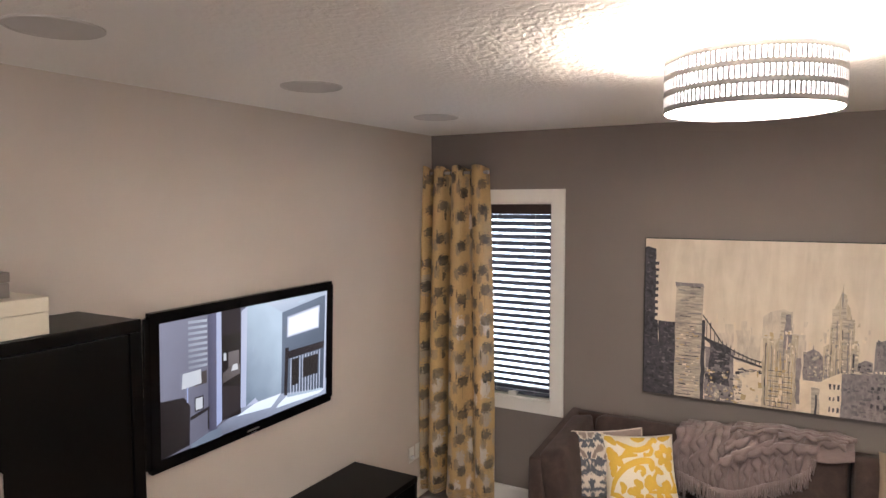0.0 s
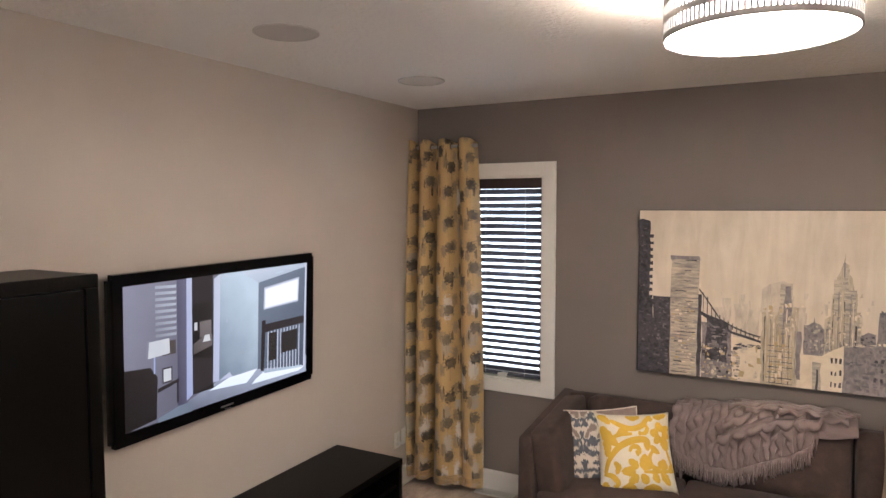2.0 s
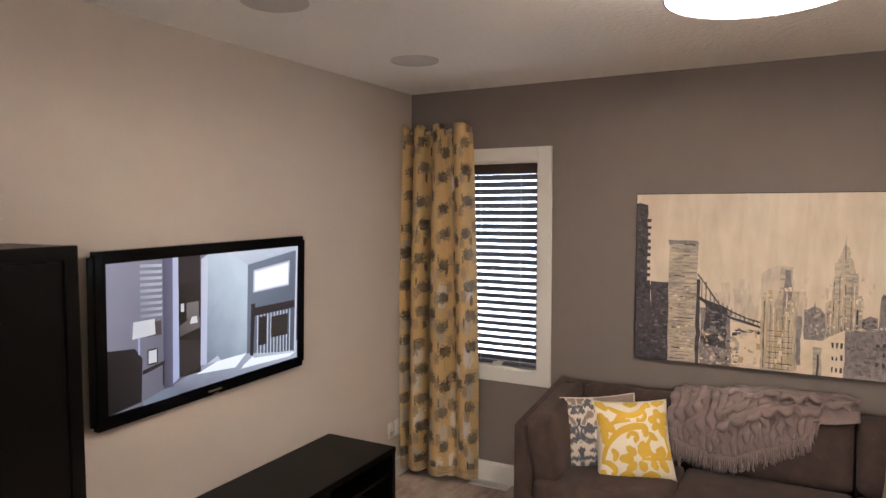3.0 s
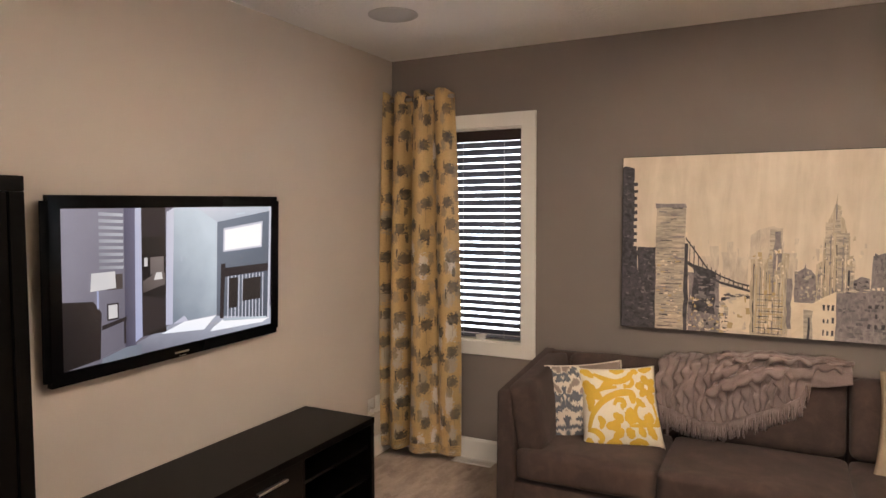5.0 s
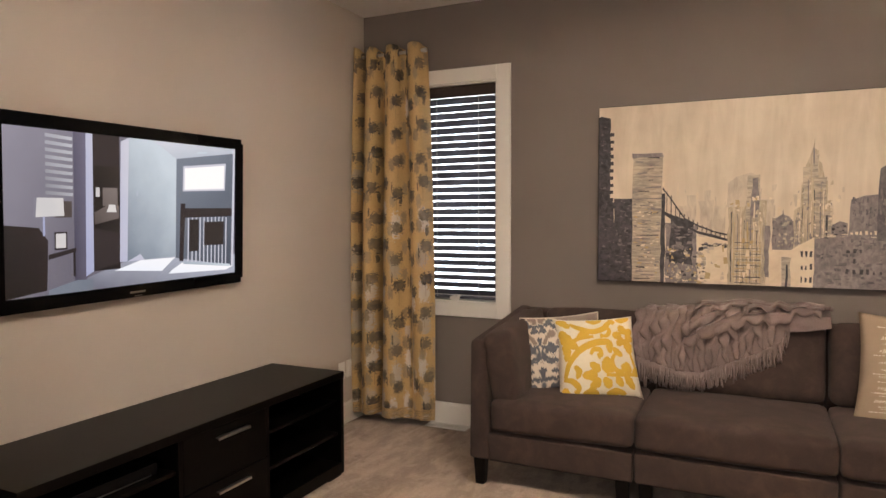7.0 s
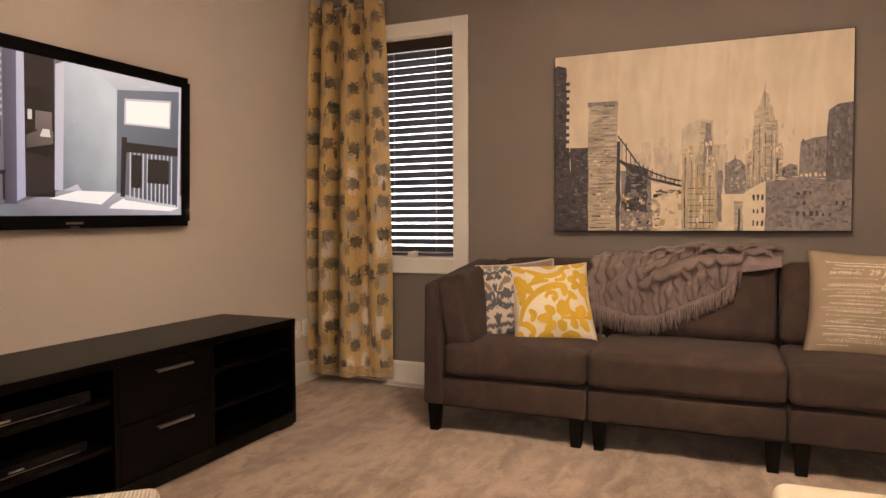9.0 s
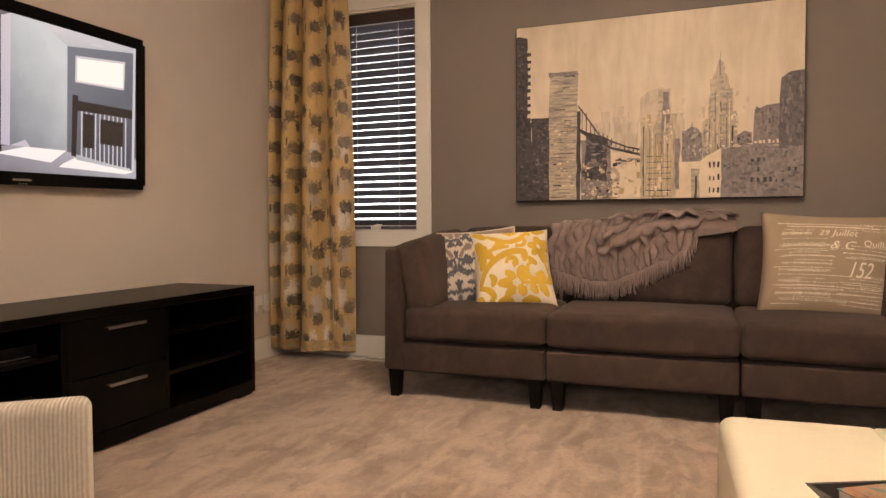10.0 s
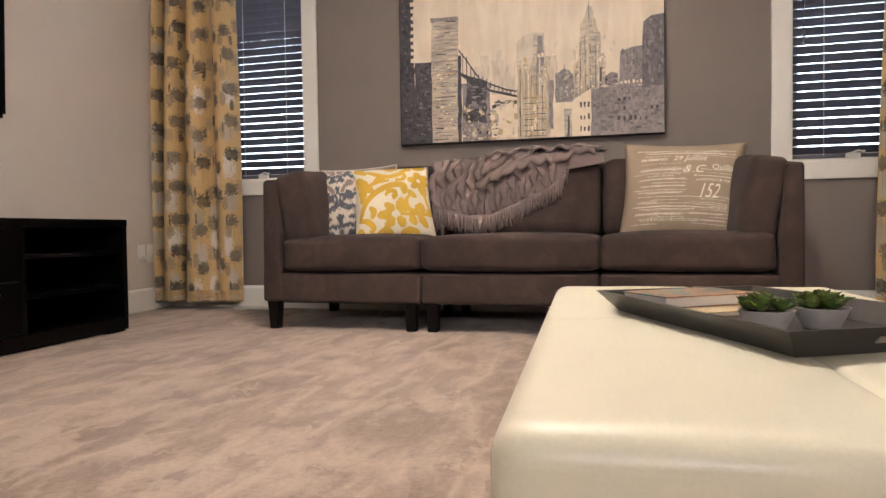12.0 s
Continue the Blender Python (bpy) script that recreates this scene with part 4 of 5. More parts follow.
    # balconied tower at the edge
    shape([(0.0, 0.0), (0.07, 0.0), (0.065, 0.45), (0.042, 0.47), (0.040, 0.93), (0.012, 0.945), (0.0, 0.94)], P_DARK)
    for k in range(10):
        rect(0.036, 0.061, 0.46 + 0.041 * k, 0.480 + 0.041 * k, P_DARK, 0.002)
    dabs(40, 0.005, 0.05, 0.03, 0.9, (P_DEEP, P_DARK), 0.012, 0.012)
    rect(0.066, 0.122, 0.0, 0.475, P_DARK)
    dabs(46, 0.07, 0.112, 0.02, 0.46, (P_DEEP, P_DARK), 0.012, 0.016)
    # stone bridge tower
    rect(0.114, 0.210, 0.0, 0.722, P_STONE)
    rect(0.112, 0.211, 0.703, 0.725, P_GREY, 0.003)
    for k in range(34):
        v = 0.02 + 0.0205 * k
        u = rnd.uniform(0.116, 0.165)
        rect(u, min(0.208, u + rnd.uniform(0.02, 0.07)), v, v + rnd.uniform(0.003, 0.007), (P_DARK, P_GREY, P_GREY)[k % 3], 0.003)
    dabs(30, 0.116, 0.198, 0.02, 0.45, (P_GREY, P_OCHRE, P_LIGHT), 0.022, 0.012)
    rect(0.207, 0.222, 0.0, 0.5, P_DARK)
    # dark block under the bridge
    rect(0.222, 0.335, 0.0, 0.34, P_GREY, 0.005)
    shape([(0.235, 0.12), (0.318, 0.10), (0.322, 0.36), (0.24, 0.385)], P_DARK, 0.006)
    dabs(60, 0.222, 0.36, 0.0, 0.2, (P_STONE, P_GREY, P_OCHRE, P_DARK, P_LIGHT), 0.022, 0.024)
    dabs(12, 0.235, 0.32, 0.16, 0.33, (P_DEEP, P_GREY), 0.03, 0.03)
    # bridge deck, cable and hangers
    shape([(0.215, 0.385), (0.335, 0.285), (0.458, 0.230), (0.458, 0.246), (0.335, 0.305), (0.215, 0.405)], P_DARK, 0.002)
    cable = [(0.212, 0.535), (0.25, 0.455), (0.29, 0.395), (0.335, 0.345), (0.39, 0.305), (0.458, 0.275)]
    shape(cable + [(u, v - 0.011) for u, v in cable[::-1]], P_DARK, 0.0015)
    for k in range(15):
        u = 0.225 + 0.0155 * k
        t = (u - 0.212) / 0.246
        hi = 0.275 + 0.26 * (1 - t) ** 1.6
        lo = 0.385 - 0.62 * (u - 0.215)
        if hi > lo + 0.01:
            rect(u, u + 0.0035, lo, hi, P_DARK, 0.0008)
    dabs(10, 0.34, 0.45, 0.205, 0.225, (P_GREY, P_DARK), 0.03, 0.010)
    # tall tan tower with a grid of windows
    rect(0.438, 0.550, 0.0, 0.50, P_TAN, 0.004)
    shape([(0.432, 0.46), (0.528, 0.46), (0.528, 0.635), (0.50, 0.655), (0.462, 0.635), (0.436, 0.60)], P_PALE)
    rect(0.492, 0.528, 0.30, 0.640, P_STONE, 0.004)
    rect(0.505, 0.526, 0.40, 0.625, P_GREY, 0.004)
    for k in range(11):
        u = 0.446 + 0.0095 * k
        rect(u, u + rnd.uniform(0.0015, 0.004), 0.02, rnd.uniform(0.26, 0.52), (P_DARK, P_OCHRE, P_GREY, P_LIGHT)[k % 4], 0.0015)
    for k in range(15):
        rect(0.452 + rnd.uniform(0, 0.01), 0.535, 0.015 + 0.0155 * k, 0.018 + 0.0155 * k, (P_DARK, P_OCHRE)[k % 2], 0.0015)
    dabs(26, 0.442, 0.545, 0.02, 0.5, (P_LIGHT, P_OCHRE, P_TAN), 0.012, 0.04)
    rect(0.546, 0.560, 0.05, 0.34, P_GREY, 0.003)
    # domed block and stepped spire tower
    rect(0.56, 0.64, 0.0, 0.24, P_LIGHT, 0.004)
    shape([(0.566, 0.20), (0.638, 0.20), (0.640, 0.35), (0.622, 0.40), (0.604, 0.415), (0.601, 0.45), (0.596, 0.415), (0.568, 0.375)], P_GREY)
    dabs(24, 0.568, 0.630, 0.21, 0.38, (P_DEEP, P_STONE, P_GREY), 0.012, 0.03)
    shape([(0.636, 0.16), (0.757, 0.16), (0.757, 0.44), (0.738, 0.46), (0.738, 0.60), (0.728, 0.61), (0.724, 0.70), (0.713, 0.725), (0.709, 0.78), (0.700, 0.80), (0.697, 0.865), (0.694, 0.80), (0.686, 0.775), (0.680, 0.72), (0.668, 0.70), (0.664, 0.60), (0.657, 0.58), (0.656, 0.46), (0.636, 0.44)], P_TAN)
    for u0, u1, v0, v1 in ((0.690, 0.712, 0.62, 0.76), (0.700, 0.735, 0.46, 0.62), (0.664, 0.684, 0.48, 0.68), (0.640, 0.66, 0.2, 0.42), (0.700, 0.752, 0.2, 0.43)):
        rect(u0, u1, v0, v1, P_STONE, 0.004)
    for k in range(12):
        u = 0.642 + 0.0095 * k
        rect(u, u + rnd.uniform(0.0015, 0.004), 0.22, 0.41 + 0.2 * (0.66 < u < 0.73) * rnd.uniform(0.5, 1), (P_GREY, P_LIGHT, P_DARK, P_STONE)[k % 4], 0.0015)
    rect(0.694, 0.698, 0.70, 0.80, P_GREY, 0.001)
    dabs(30, 0.64, 0.75, 0.2, 0.6, (P_LIGHT, P_GREY, P_TAN), 0.012, 0.03)
    shape([(0.750, 0.27), (0.800, 0.26), (0.802, 0.36), (0.776, 0.375), (0.752, 0.34)], P_GREY, 0.004)
    dabs(8, 0.752, 0.795, 0.27, 0.35, (P_DARK, P_DEEP), 0.016, 0.02)
    # pale block with windows
    shape([(0.628, 0.0), (0.704, 0.0), (0.704, 0.265), (0.665, 0.235), (0.628, 0.20)], P_LIGHT)
    strokes(0.660, 0.704, 0.03, 0.23, 3, 3, P_DARK, 0.40, 0.95)
    rect(0.600, 0.626, 0.0, 0.16, P_STONE, 0.003)
    rect(0.612, 0.619, 0.0, 0.12, P_DARK, 0.002)
    # dark mass at the other edge
    shape([(0.704, 0.0), (1.0, 0.0), (1.0, 0.285), (0.9, 0.27), (0.80, 0.29), (0.704, 0.255)], P_GREY, 0.004)
    dabs(80, 0.71, 0.985, 0.01, 0.26, (P_DEEP, P_GREY, P_DEEP, P_GREY), 0.030, 0.022)
    strokes(0.80, 0.985, 0.08, 0.24, 8, 3, P_DARK, 0.42, 0.6)
    dabs(16, 0.74, 0.98, 0.27, 0.285, (P_LIGHT, P_STONE), 0.03, 0.008)
    shape([(0.806, 0.27), (0.915, 0.27), (0.915, 0.525), (0.86, 0.515), (0.812, 0.49)], P_GREY, 0.003)
    dabs(30, 0.812, 0.905, 0.33, 0.49, (P_DEEP, P_GREY), 0.010, 0.05)
    strokes(0.812, 0.912, 0.285, 0.33, 6, 1, P_LIGHT, 0.5, 1.0)
    shape([(0.905, 0.26), (1.0, 0.26), (1.0, 0.705), (0.945, 0.695), (0.908, 0.655)], P_DEEP, 0.003)
    dabs(46, 0.91, 0.985, 0.28, 0.66, (P_DEEP, P_GREY, P_DEEP), 0.010, 0.07)
    for mat, bm in pots.items():
        tagged(part("paint_layer", bm, mat, ob, mat.name.replace("_", " ") + " brushwork"), kind="stuff")
    return ob


painting()


# ---- television
def glow(name, a, b=None, strength=1.0, sx=3.0, sz=3.0):
    m = make(name, (0.01, 0.01, 0.01), 0.25)
    p = m.node_tree.nodes["Principled BSDF"]
    c = ramp(m, fractal(m, coords(m, (1, sx, sz)), 2.0, 3), [(0.35, a), (0.65, b or a)])
    link(m, c, p.inputs["Emission Color"])
    p.inputs["Emission Strength"].default_value = strength
    return m


TVX, TY0, TY1, TZ0, TZ1 = -2.318, 2.416, 3.703, 1.032, 1.762
SCREEN = 0.5


def television():
    hang = pose(TVX, 3.06, 1.72, 0.7, 2.2, 0) @ pose(-TVX, -3.06, -1.72)
    ob = thing("television", hang, "black flat television on the wall showing a bright landing", "television")
    smooth(part("back_shell", block(WX0 + 0.034, TVX - 0.012, TY0 + 0.02, TY1 - 0.02, TZ0 + 0.02, TZ1 - 0.02, 0.012), BLACK, ob))
    part("wall_mount", block(WX0, WX0 + 0.032, 2.80, 3.30, 1.56, 1.72, 0.004), BLACK, ob)
    y0, y1, z0, z1 = 2.484, 3.642, 1.086, 1.710
    bm = bmesh.new()
    for q in ((TY0, y0, TZ0, TZ1), (y1, TY1, TZ0, TZ1), (y0, y1, TZ0, z0), (y0, y1, z1, TZ1)):
        block(TVX - 0.03, TVX, *q, bm=bm)
    bmesh.ops.remove_doubles(bm, verts=bm.verts[:], dist=0.0004)
    edge = [e for e in bm.edges if all(min(abs(v.co.y - TY0), abs(v.co.y - TY1)) < 1e-4 and min(abs(v.co.z - TZ0), abs(v.co.z - TZ1)) < 1e-4 for v in e.verts)]
    bmesh.ops.bevel(bm, geom=edge, offset=0.022, segments=4, affect="EDGES")
    smooth(part("bezel", bm, BLACK, ob, "gloss black bezel with rounded corners"), 30)
    part("maker_mark", block(TVX, TVX + 0.001, 3.005, 3.085, 1.050, 1.058), CHROME, ob, "small grey maker's mark")
    for k in range(3):
        part("indicator", block(TVX, TVX + 0.001, 3.03 + 0.014 * k, 3.038 + 0.014 * k, 1.036, 1.040), CHROME, ob)
    screen = part("screen", block(TVX - 0.02, TVX - 0.008, y0, y1, z0, z1), BLACK, ob, "lit screen showing a landing with a door and railing")
    layer = [0]

    def show(points, mat):
        layer[0] += 1
        x = TVX - 0.0075 + 0.00012 * layer[0]
        bm = bmesh.new()
        f = bm.faces.new([bm.verts.new((x, y0 + (y1 - y0) * u, z0 + (z1 - z0) * v)) for u, v in points])
        f.normal_update()
        if f.normal.x < 0:
            f.normal_flip()
        return part("picture_patch", bm, mat, screen)

    def rect(u0, u1, v0, v1, mat):
        show([(u0, v0), (u1, v0), (u1, v1), (u0, v1)], mat)

    s = SCREEN

    def fade(name, a, b, u0, u1, v0, v1, strength=1.0):
        """A glow that runs from colour a at (u0, v0) to b at (u1, v1) of the picture, with soft mottling."""
        m = make(name, (0.01, 0.01, 0.01), 0.25)
        v = coords(m)
        _, y, z = split(m, v)
        fy = calc(m, "DIVIDE", calc(m, "SUBTRACT", y, y0 + (y1 - y0) * u0), (y1 - y0) * (u1 - u0) or 1e6)
        fz = calc(m, "DIVIDE", calc(m, "SUBTRACT", z, z0 + (z1 - z0) * v0), (z1 - z0) * (v1 - v0) or 1e6)
        both = calc(m, "MULTIPLY", calc(m, "ADD", fy, fz), 0.5 if u1 != u0 and v1 != v0 else 1.0)
        f = calc(m, "ADD", both, calc(m, "MULTIPLY", calc(m, "SUBTRACT", fractal(m, v, 9, 3), 0.5), 0.35))
        p = m.node_tree.nodes["Principled BSDF"]
        link(m, ramp(m, f, [(0.0, a), (1.0, b)]), p.inputs["Emission Color"])
        p.inputs["Emission Strength"].default_value = strength
        return m

    wall = fade("screen_blue_grey_wall", (0.19, 0.18, 0.23), (0.36, 0.35, 0.43), 0.24, 0.0, 0.2, 0.9, s)
    lit = fade("screen_lit_wall", (0.26, 0.32, 0.40), (0.78, 0.90, 1.0), 0.44, 0.66, 0.25, 0.75, s)
    shade = fade("screen_shaded_wall", (0.10, 0.12, 0.16), (0.24, 0.28, 0.35), 1.0, 0.66, 0.2, 0.7, s)
    nook = fade("screen_nook_wall", (0.09, 0.085, 0.13), (0.20, 0.19, 0.28), 0.24, 0.28, 0.1, 0.9, s)
    stripe = fade("screen_blind_light", (0.30, 0.31, 0.36), (0.72, 0.75, 0.82), 0.13, 0.235, 0.5, 1.0, s)
    white = fade("screen_white", (0.80, 0.88, 1.0), (1.0, 1.0, 1.0), 0.4, 0.8, 0.05, 0.2, s * 1.35)
    trim = fade("screen_trim", (0.50, 0.55, 0.82), (0.80, 0.82, 0.95), 0.28, 0.45, 0.1, 0.9, s)
    dark = fade("screen_dark_doorway", (0.008, 0.006, 0.007), (0.045, 0.036, 0.034), 0.30, 0.42, 0.1, 1.0, s)
    brown = fade("screen_brown", (0.008, 0.006, 0.007), (0.045, 0.035, 0.038), 0.0, 0.2, 0.0, 0.5, s)
    floor = fade("screen_carpet", (0.16, 0.16, 0.22), (0.55, 0.60, 0.72), 0.2, 0.6, 0.0, 0.2, s)
    lampc = glow("screen_lamp_shade", (0.80, 0.80, 0.82), (0.95, 0.93, 0.9), s)
    bed = fade("screen_bed", (0.10, 0.08, 0.075), (0.26, 0.22, 0.21), 0.30, 0.42, 0.4, 0.6, s)
    ceil = fade("screen_ceiling", (0.58, 0.66, 0.78), (0.85, 0.90, 1.0), 1.0, 0.6, 0.9, 1.0, s)
    rect(0, 1, 0, 1, wall)
    show([(0.13, 0.0), (1, 0.0), (1, 0.15), (0.50, 0.20), (0.28, 0.08)], floor)
    for k in range(9):
        show([(0.138, 0.61 + 0.043 * k), (0.232, 0.60 + 0.043 * k), (0.234, 0.620 + 0.043 * k), (0.138, 0.632 + 0.043 * k)], stripe)
    rect(0.236, 0.282, 0.07, 1.0, nook)
    show([(0.278, 0.09), (0.308, 0.12), (0.312, 1.0), (0.282, 1.0)], trim)
    rect(0.308, 0.415, 0.12, 1.0, dark)
    rect(0.31, 0.415, 0.80, 1.0, brown)
    show([(0.308, 0.12), (0.415, 0.16), (0.415, 0.36), (0.308, 0.40)], brown)
    show([(0.312, 0.42), (0.41, 0.46), (0.41, 0.54), (0.38, 0.56), (0.312, 0.50)], bed)
    rect(0.345, 0.405, 0.54, 0.66, bed)
    rect(0.318, 0.333, 0.60, 0.66, lampc)
    show([(0.36, 0.50), (0.40, 0.50), (0.395, 0.55), (0.37, 0.55)], lampc)
    show([(0.412, 0.165), (0.444, 0.165), (0.455, 1.0), (0.420, 0.97)], trim)
    show([(0.444, 0.165), (0.668, 0.175), (0.674, 0.885), (0.563, 1.0), (0.455, 1.0)], lit)
    show([(0.563, 1.0), (0.674, 0.885), (0.995, 0.965), (0.995, 1.0)], ceil)
    show([(0.668, 0.16), (0.985, 0.06), (0.992, 0.962), (0.674, 0.885)], shade)
    show([(0.705, 0.65), (0.937, 0.665), (0.943, 0.88), (0.708, 0.835)], trim)
    show([(0.714, 0.663), (0.930, 0.679), (0.934, 0.862), (0.716, 0.820)], white)
    show([(0.780, 0.935), (0.835, 0.945), (0.832, 0.957), (0.783, 0.949)], lit)
    show([(0.484, 0.61), (0.493, 0.61), (0.493, 0.645), (0.484, 0.645)], ceil)
    show([(0.39, 0.11), (0.50, 0.165), (0.664, 0.165), (0.60, 0.075)], white)
    show([(0.62, 0.05), (0.70, 0.12), (0.985, 0.055), (0.94, 0.03)], white)
    show([(0.444, 0.165), (0.52, 0.165), (0.50, 0.21)], trim)
    show([(0.555, 0.0), (0.675, 0.14), (0.690, 0.14), (0.60, 0.0)], floor)
    show([(0.685, 0.135), (0.706, 0.13), (0.718, 0.56), (0.693, 0.56)], brown)
    show([(0.706, 0.455), (0.986, 0.46), (0.988, 0.525), (0.712, 0.525)], brown)
    for k in range(11):
        u = 0.727 + 0.021 * k
        show([(u, 0.125 - 0.005 * k), (u + 0.006, 0.125 - 0.005 * k), (u + 0.009, 0.455), (u + 0.003, 0.455)], trim)
    show([(0.815, 0.24), (0.926, 0.235), (0.930, 0.42), (0.817, 0.42)], dark)
    show([(0.735, 0.20), (0.785, 0.20), (0.788, 0.44), (0.737, 0.44)], dark)
    show([(0.705, 0.11), (0.965, 0.055), (0.965, 0.075), (0.705, 0.13)], lit)
    show([(0.972, 0.06), (0.985, 0.06), (0.996, 1.0), (0.984, 1.0)], trim)
    # sitting corner of the picture
    show([(0.0, 0.0), (0.135, 0.03), (0.141, 0.33), (0.11, 0.41), (0.0, 0.43)], brown)
    show([(0.141, 0.215), (0.239, 0.255), (0.239, 0.28), (0.141, 0.245)], brown)
    rect(0.228, 0.236, 0.10, 0.255, brown)
    rect(0.165, 0.225, 0.47, 0.57, bed)
    show([(0.10, 0.475), (0.198, 0.48), (0.195, 0.59), (0.105, 0.59)], lampc)
    rect(0.124, 0.131, 0.36, 0.475, trim)
    rect(0.162, 0.207, 0.272, 0.382, brown)
    rect(0.167, 0.202, 0.283, 0.372, lampc)
    show([(0.14, 0.0), (0.30, 0.0), (0.30, 0.07), (0.24, 0.075), (0.14, 0.03)], shade)
    return ob


television()


# ---- media console
def handle(y0, y1, z, x, parent):
    bm = bmesh.new()
    block(x, x + 0.020, y0, y1, z + 0.012, z + 0.015, 0.001, 1, bm)
    block(x + 0.017, x + 0.020, y0, y1, z + 0.004, z + 0.0145, 0.001, 1, bm)
    return part("handle", bm, CHROME, parent, "flat brushed nickel edge pull")


def console():
    x0, x1, y0, y1, z1 = -2.382, -1.906, 2.235, 3.970, 0.556
    ob = thing("media_console", (0, 0, 0), "low espresso wood media console with two drawers and open shelves", "console")
    t = 0.03
    part("top_panel", block(x0, x1 + 0.004, y0, y1, z1 - 0.036, z1, 0.003), ESPRESSO, ob)
    part("bottom_panel", block(x0, x1, y0, y1, 0.010, 0.072, 0.003), ESPRESSO, ob)
    for y in (y0, y1 - t):
        part("side_panel", block(x0, x1, y, y + t, 0.072, z1 - 0.036, 0.002), ESPRESSO, ob)
    for y in (2.855, 3.358):
        part("divider", block(x0, x1 - 0.006, y, y + 0.02, 0.072, z1 - 0.036), ESPRESSO, ob)
    part("back_panel", block(x0, x0 + 0.008, y0 + t, y1 - t, 0.072, z1 - 0.036), ESPRESSO, ob)
    for a, b in ((y0 + t, 2.855), (3.378, y1 - t)):
        for z in (0.215, 0.385):
            part("shelf", block(x0 + 0.01, x1 - 0.02, a, b, z, z + 0.018, 0.002), ESPRESSO, ob)
    for z0, z1b in ((0.076, 0.293), (0.297, 0.517)):
        d = part("drawer_front", block(x1 - 0.03, x1 - 0.004, 2.877, 3.356, z0, z1b, 0.002), ESPRESSO, ob)
        handle(3.045, 3.235, z1b - 0.055, x1 - 0.004, d)
    for x in (x0 + 0.03, x1 - 0.075):
        for y in (y0 + 0.02, y1 - 0.13):
            part("foot", block(x, x + 0.07, y, y + 0.11, 0.0, 0.011, 0.002), LEG_WOOD, ob)
    return ob


console()


def media_box(y0, y1, z0, z1, label):
    ob = thing("media_player", (0, 0, 0), label, "media player", "players in the console")
    part("casing", block(-2.33, -1.96, y0, y1, z0, z1, 0.004), BLACK, ob)
    part("front_strip", block(-1.96, -1.957, y0 + 0.02, y1 - 0.03, z0 + 0.006, z0 + 0.010), CHROME, ob, "thin silver trim line")
    part("button", block(-1.96, -1.956, y0 + 0.09, y0 + 0.14, z0 + 0.016, z0 + 0.022), CHROME, ob)
    return ob


media_box(2.36, 2.80, 0.403, 0.452, "slim black media player on the console shelf")
media_box(2.40, 2.78, 0.233, 0.272, "flat black disc player on the lower console shelf")


# ---- tall cabinet with boxes on top
def tall_cabinet():
    x0, x1, y0, y1, h = -2.392, -2.0, 1.02, 2.165, 1.803
    ob = thing("tall_cabinet", (0, 0, 0), "tall espresso wood cabinet with two closed doors", "cabinet")
    part("carcass", block(x0, x1 - 0.03, y0 + 0.002, y1 - 0.002, 0.0, h - 0.002, 0.003), ESPRESSO, ob)
    w = 0.048
    part("top_rail", block(x1 - 0.032, x1, y0, y1, h - w, h, 0.004), ESPRESSO, ob)
    part("bottom_rail", block(x1 - 0.032, x1, y0, y1, 0.0, w, 0.004), ESPRESSO, ob)
    for y in (y0, y1 - w):
        part("stile", block(x1 - 0.032, x1 - 0.001, y, y + w, w, h - w, 0.003), ESPRESSO, ob)
    mid = (y0 + y1) / 2
    for a, b, hy in ((y0 + w + 0.004, mid - 0.002, mid - 0.05), (mid + 0.002, y1 - w - 0.004, mid + 0.05)):
        d = part("door", block(x1 - 0.03, x1 - 0.005, a, b, w + 0.004, h - w - 0.004, 0.002), ESPRESSO, ob)
        smooth(part("handle", tube([(x1 - 0.004, hy, 1.18), (x1 + 0.022, hy, 1.18), (x1 + 0.022, hy, 1.40), (x1 - 0.004, hy, 1.40)], 0.005, 8), CHROME, d, "brushed nickel bar handle"))
    return ob


tall_cabinet()
CREAM_BOX = speckled("cream_lacquer", (0.74, 0.67, 0.53), 0.4, 80, 0.04, 0.05)
GREY_BOX = speckled("grey_brown_lacquer", (0.20, 0.165, 0.145), 0.45, 80, 0.06, 0.05)


def lidded_box(x0, x1, y0, y1, z0, z1, mat, label):
    ob = thing("storage_box", (0, 0, 0), label, "box", "boxes on the cabinet")
    cut = z1 - (z1 - z0) * 0.40
    part("base", block(x0 + 0.002, x1 - 0.002, y0 + 0.002, y1 - 0.002, z0, cut - 0.0015, 0.002), mat, ob)
    part("lid", block(x0, x1, y0, y1, cut, z1, 0.003), mat, ob)
    return ob


lidded_box(-2.30, -2.015, 1.45, 1.835, 1.803, 1.928, CREAM_BOX, "cream lacquer box with a lid on the tall cabinet")
lidded_box(-2.27, -2.09, 1.50, 1.755, 1.928, 2.012, GREY_BOX, "small grey-brown box stacked on a cream box")


# ---- ceiling light
SHADE_GLOW = make("glowing_white_diffuser", (0.9, 0.88, 0.84), 0.5)
_p = SHADE_GLOW.node_tree.nodes["Principled BSDF"]
_p.inputs["Emission Color"].default_value = (1.0, 0.87, 0.72, 1)
_p.inputs["Emission Strength"].default_value = GLOW
SIDE_GLOW = make("glowing_inner_shade", (0.9, 0.88, 0.84), 0.6)
_p = SIDE_GLOW.node_tree.nodes["Principled BSDF"]
_p.inputs["Emission Color"].default_value = (1.0, 0.93, 0.85, 1)
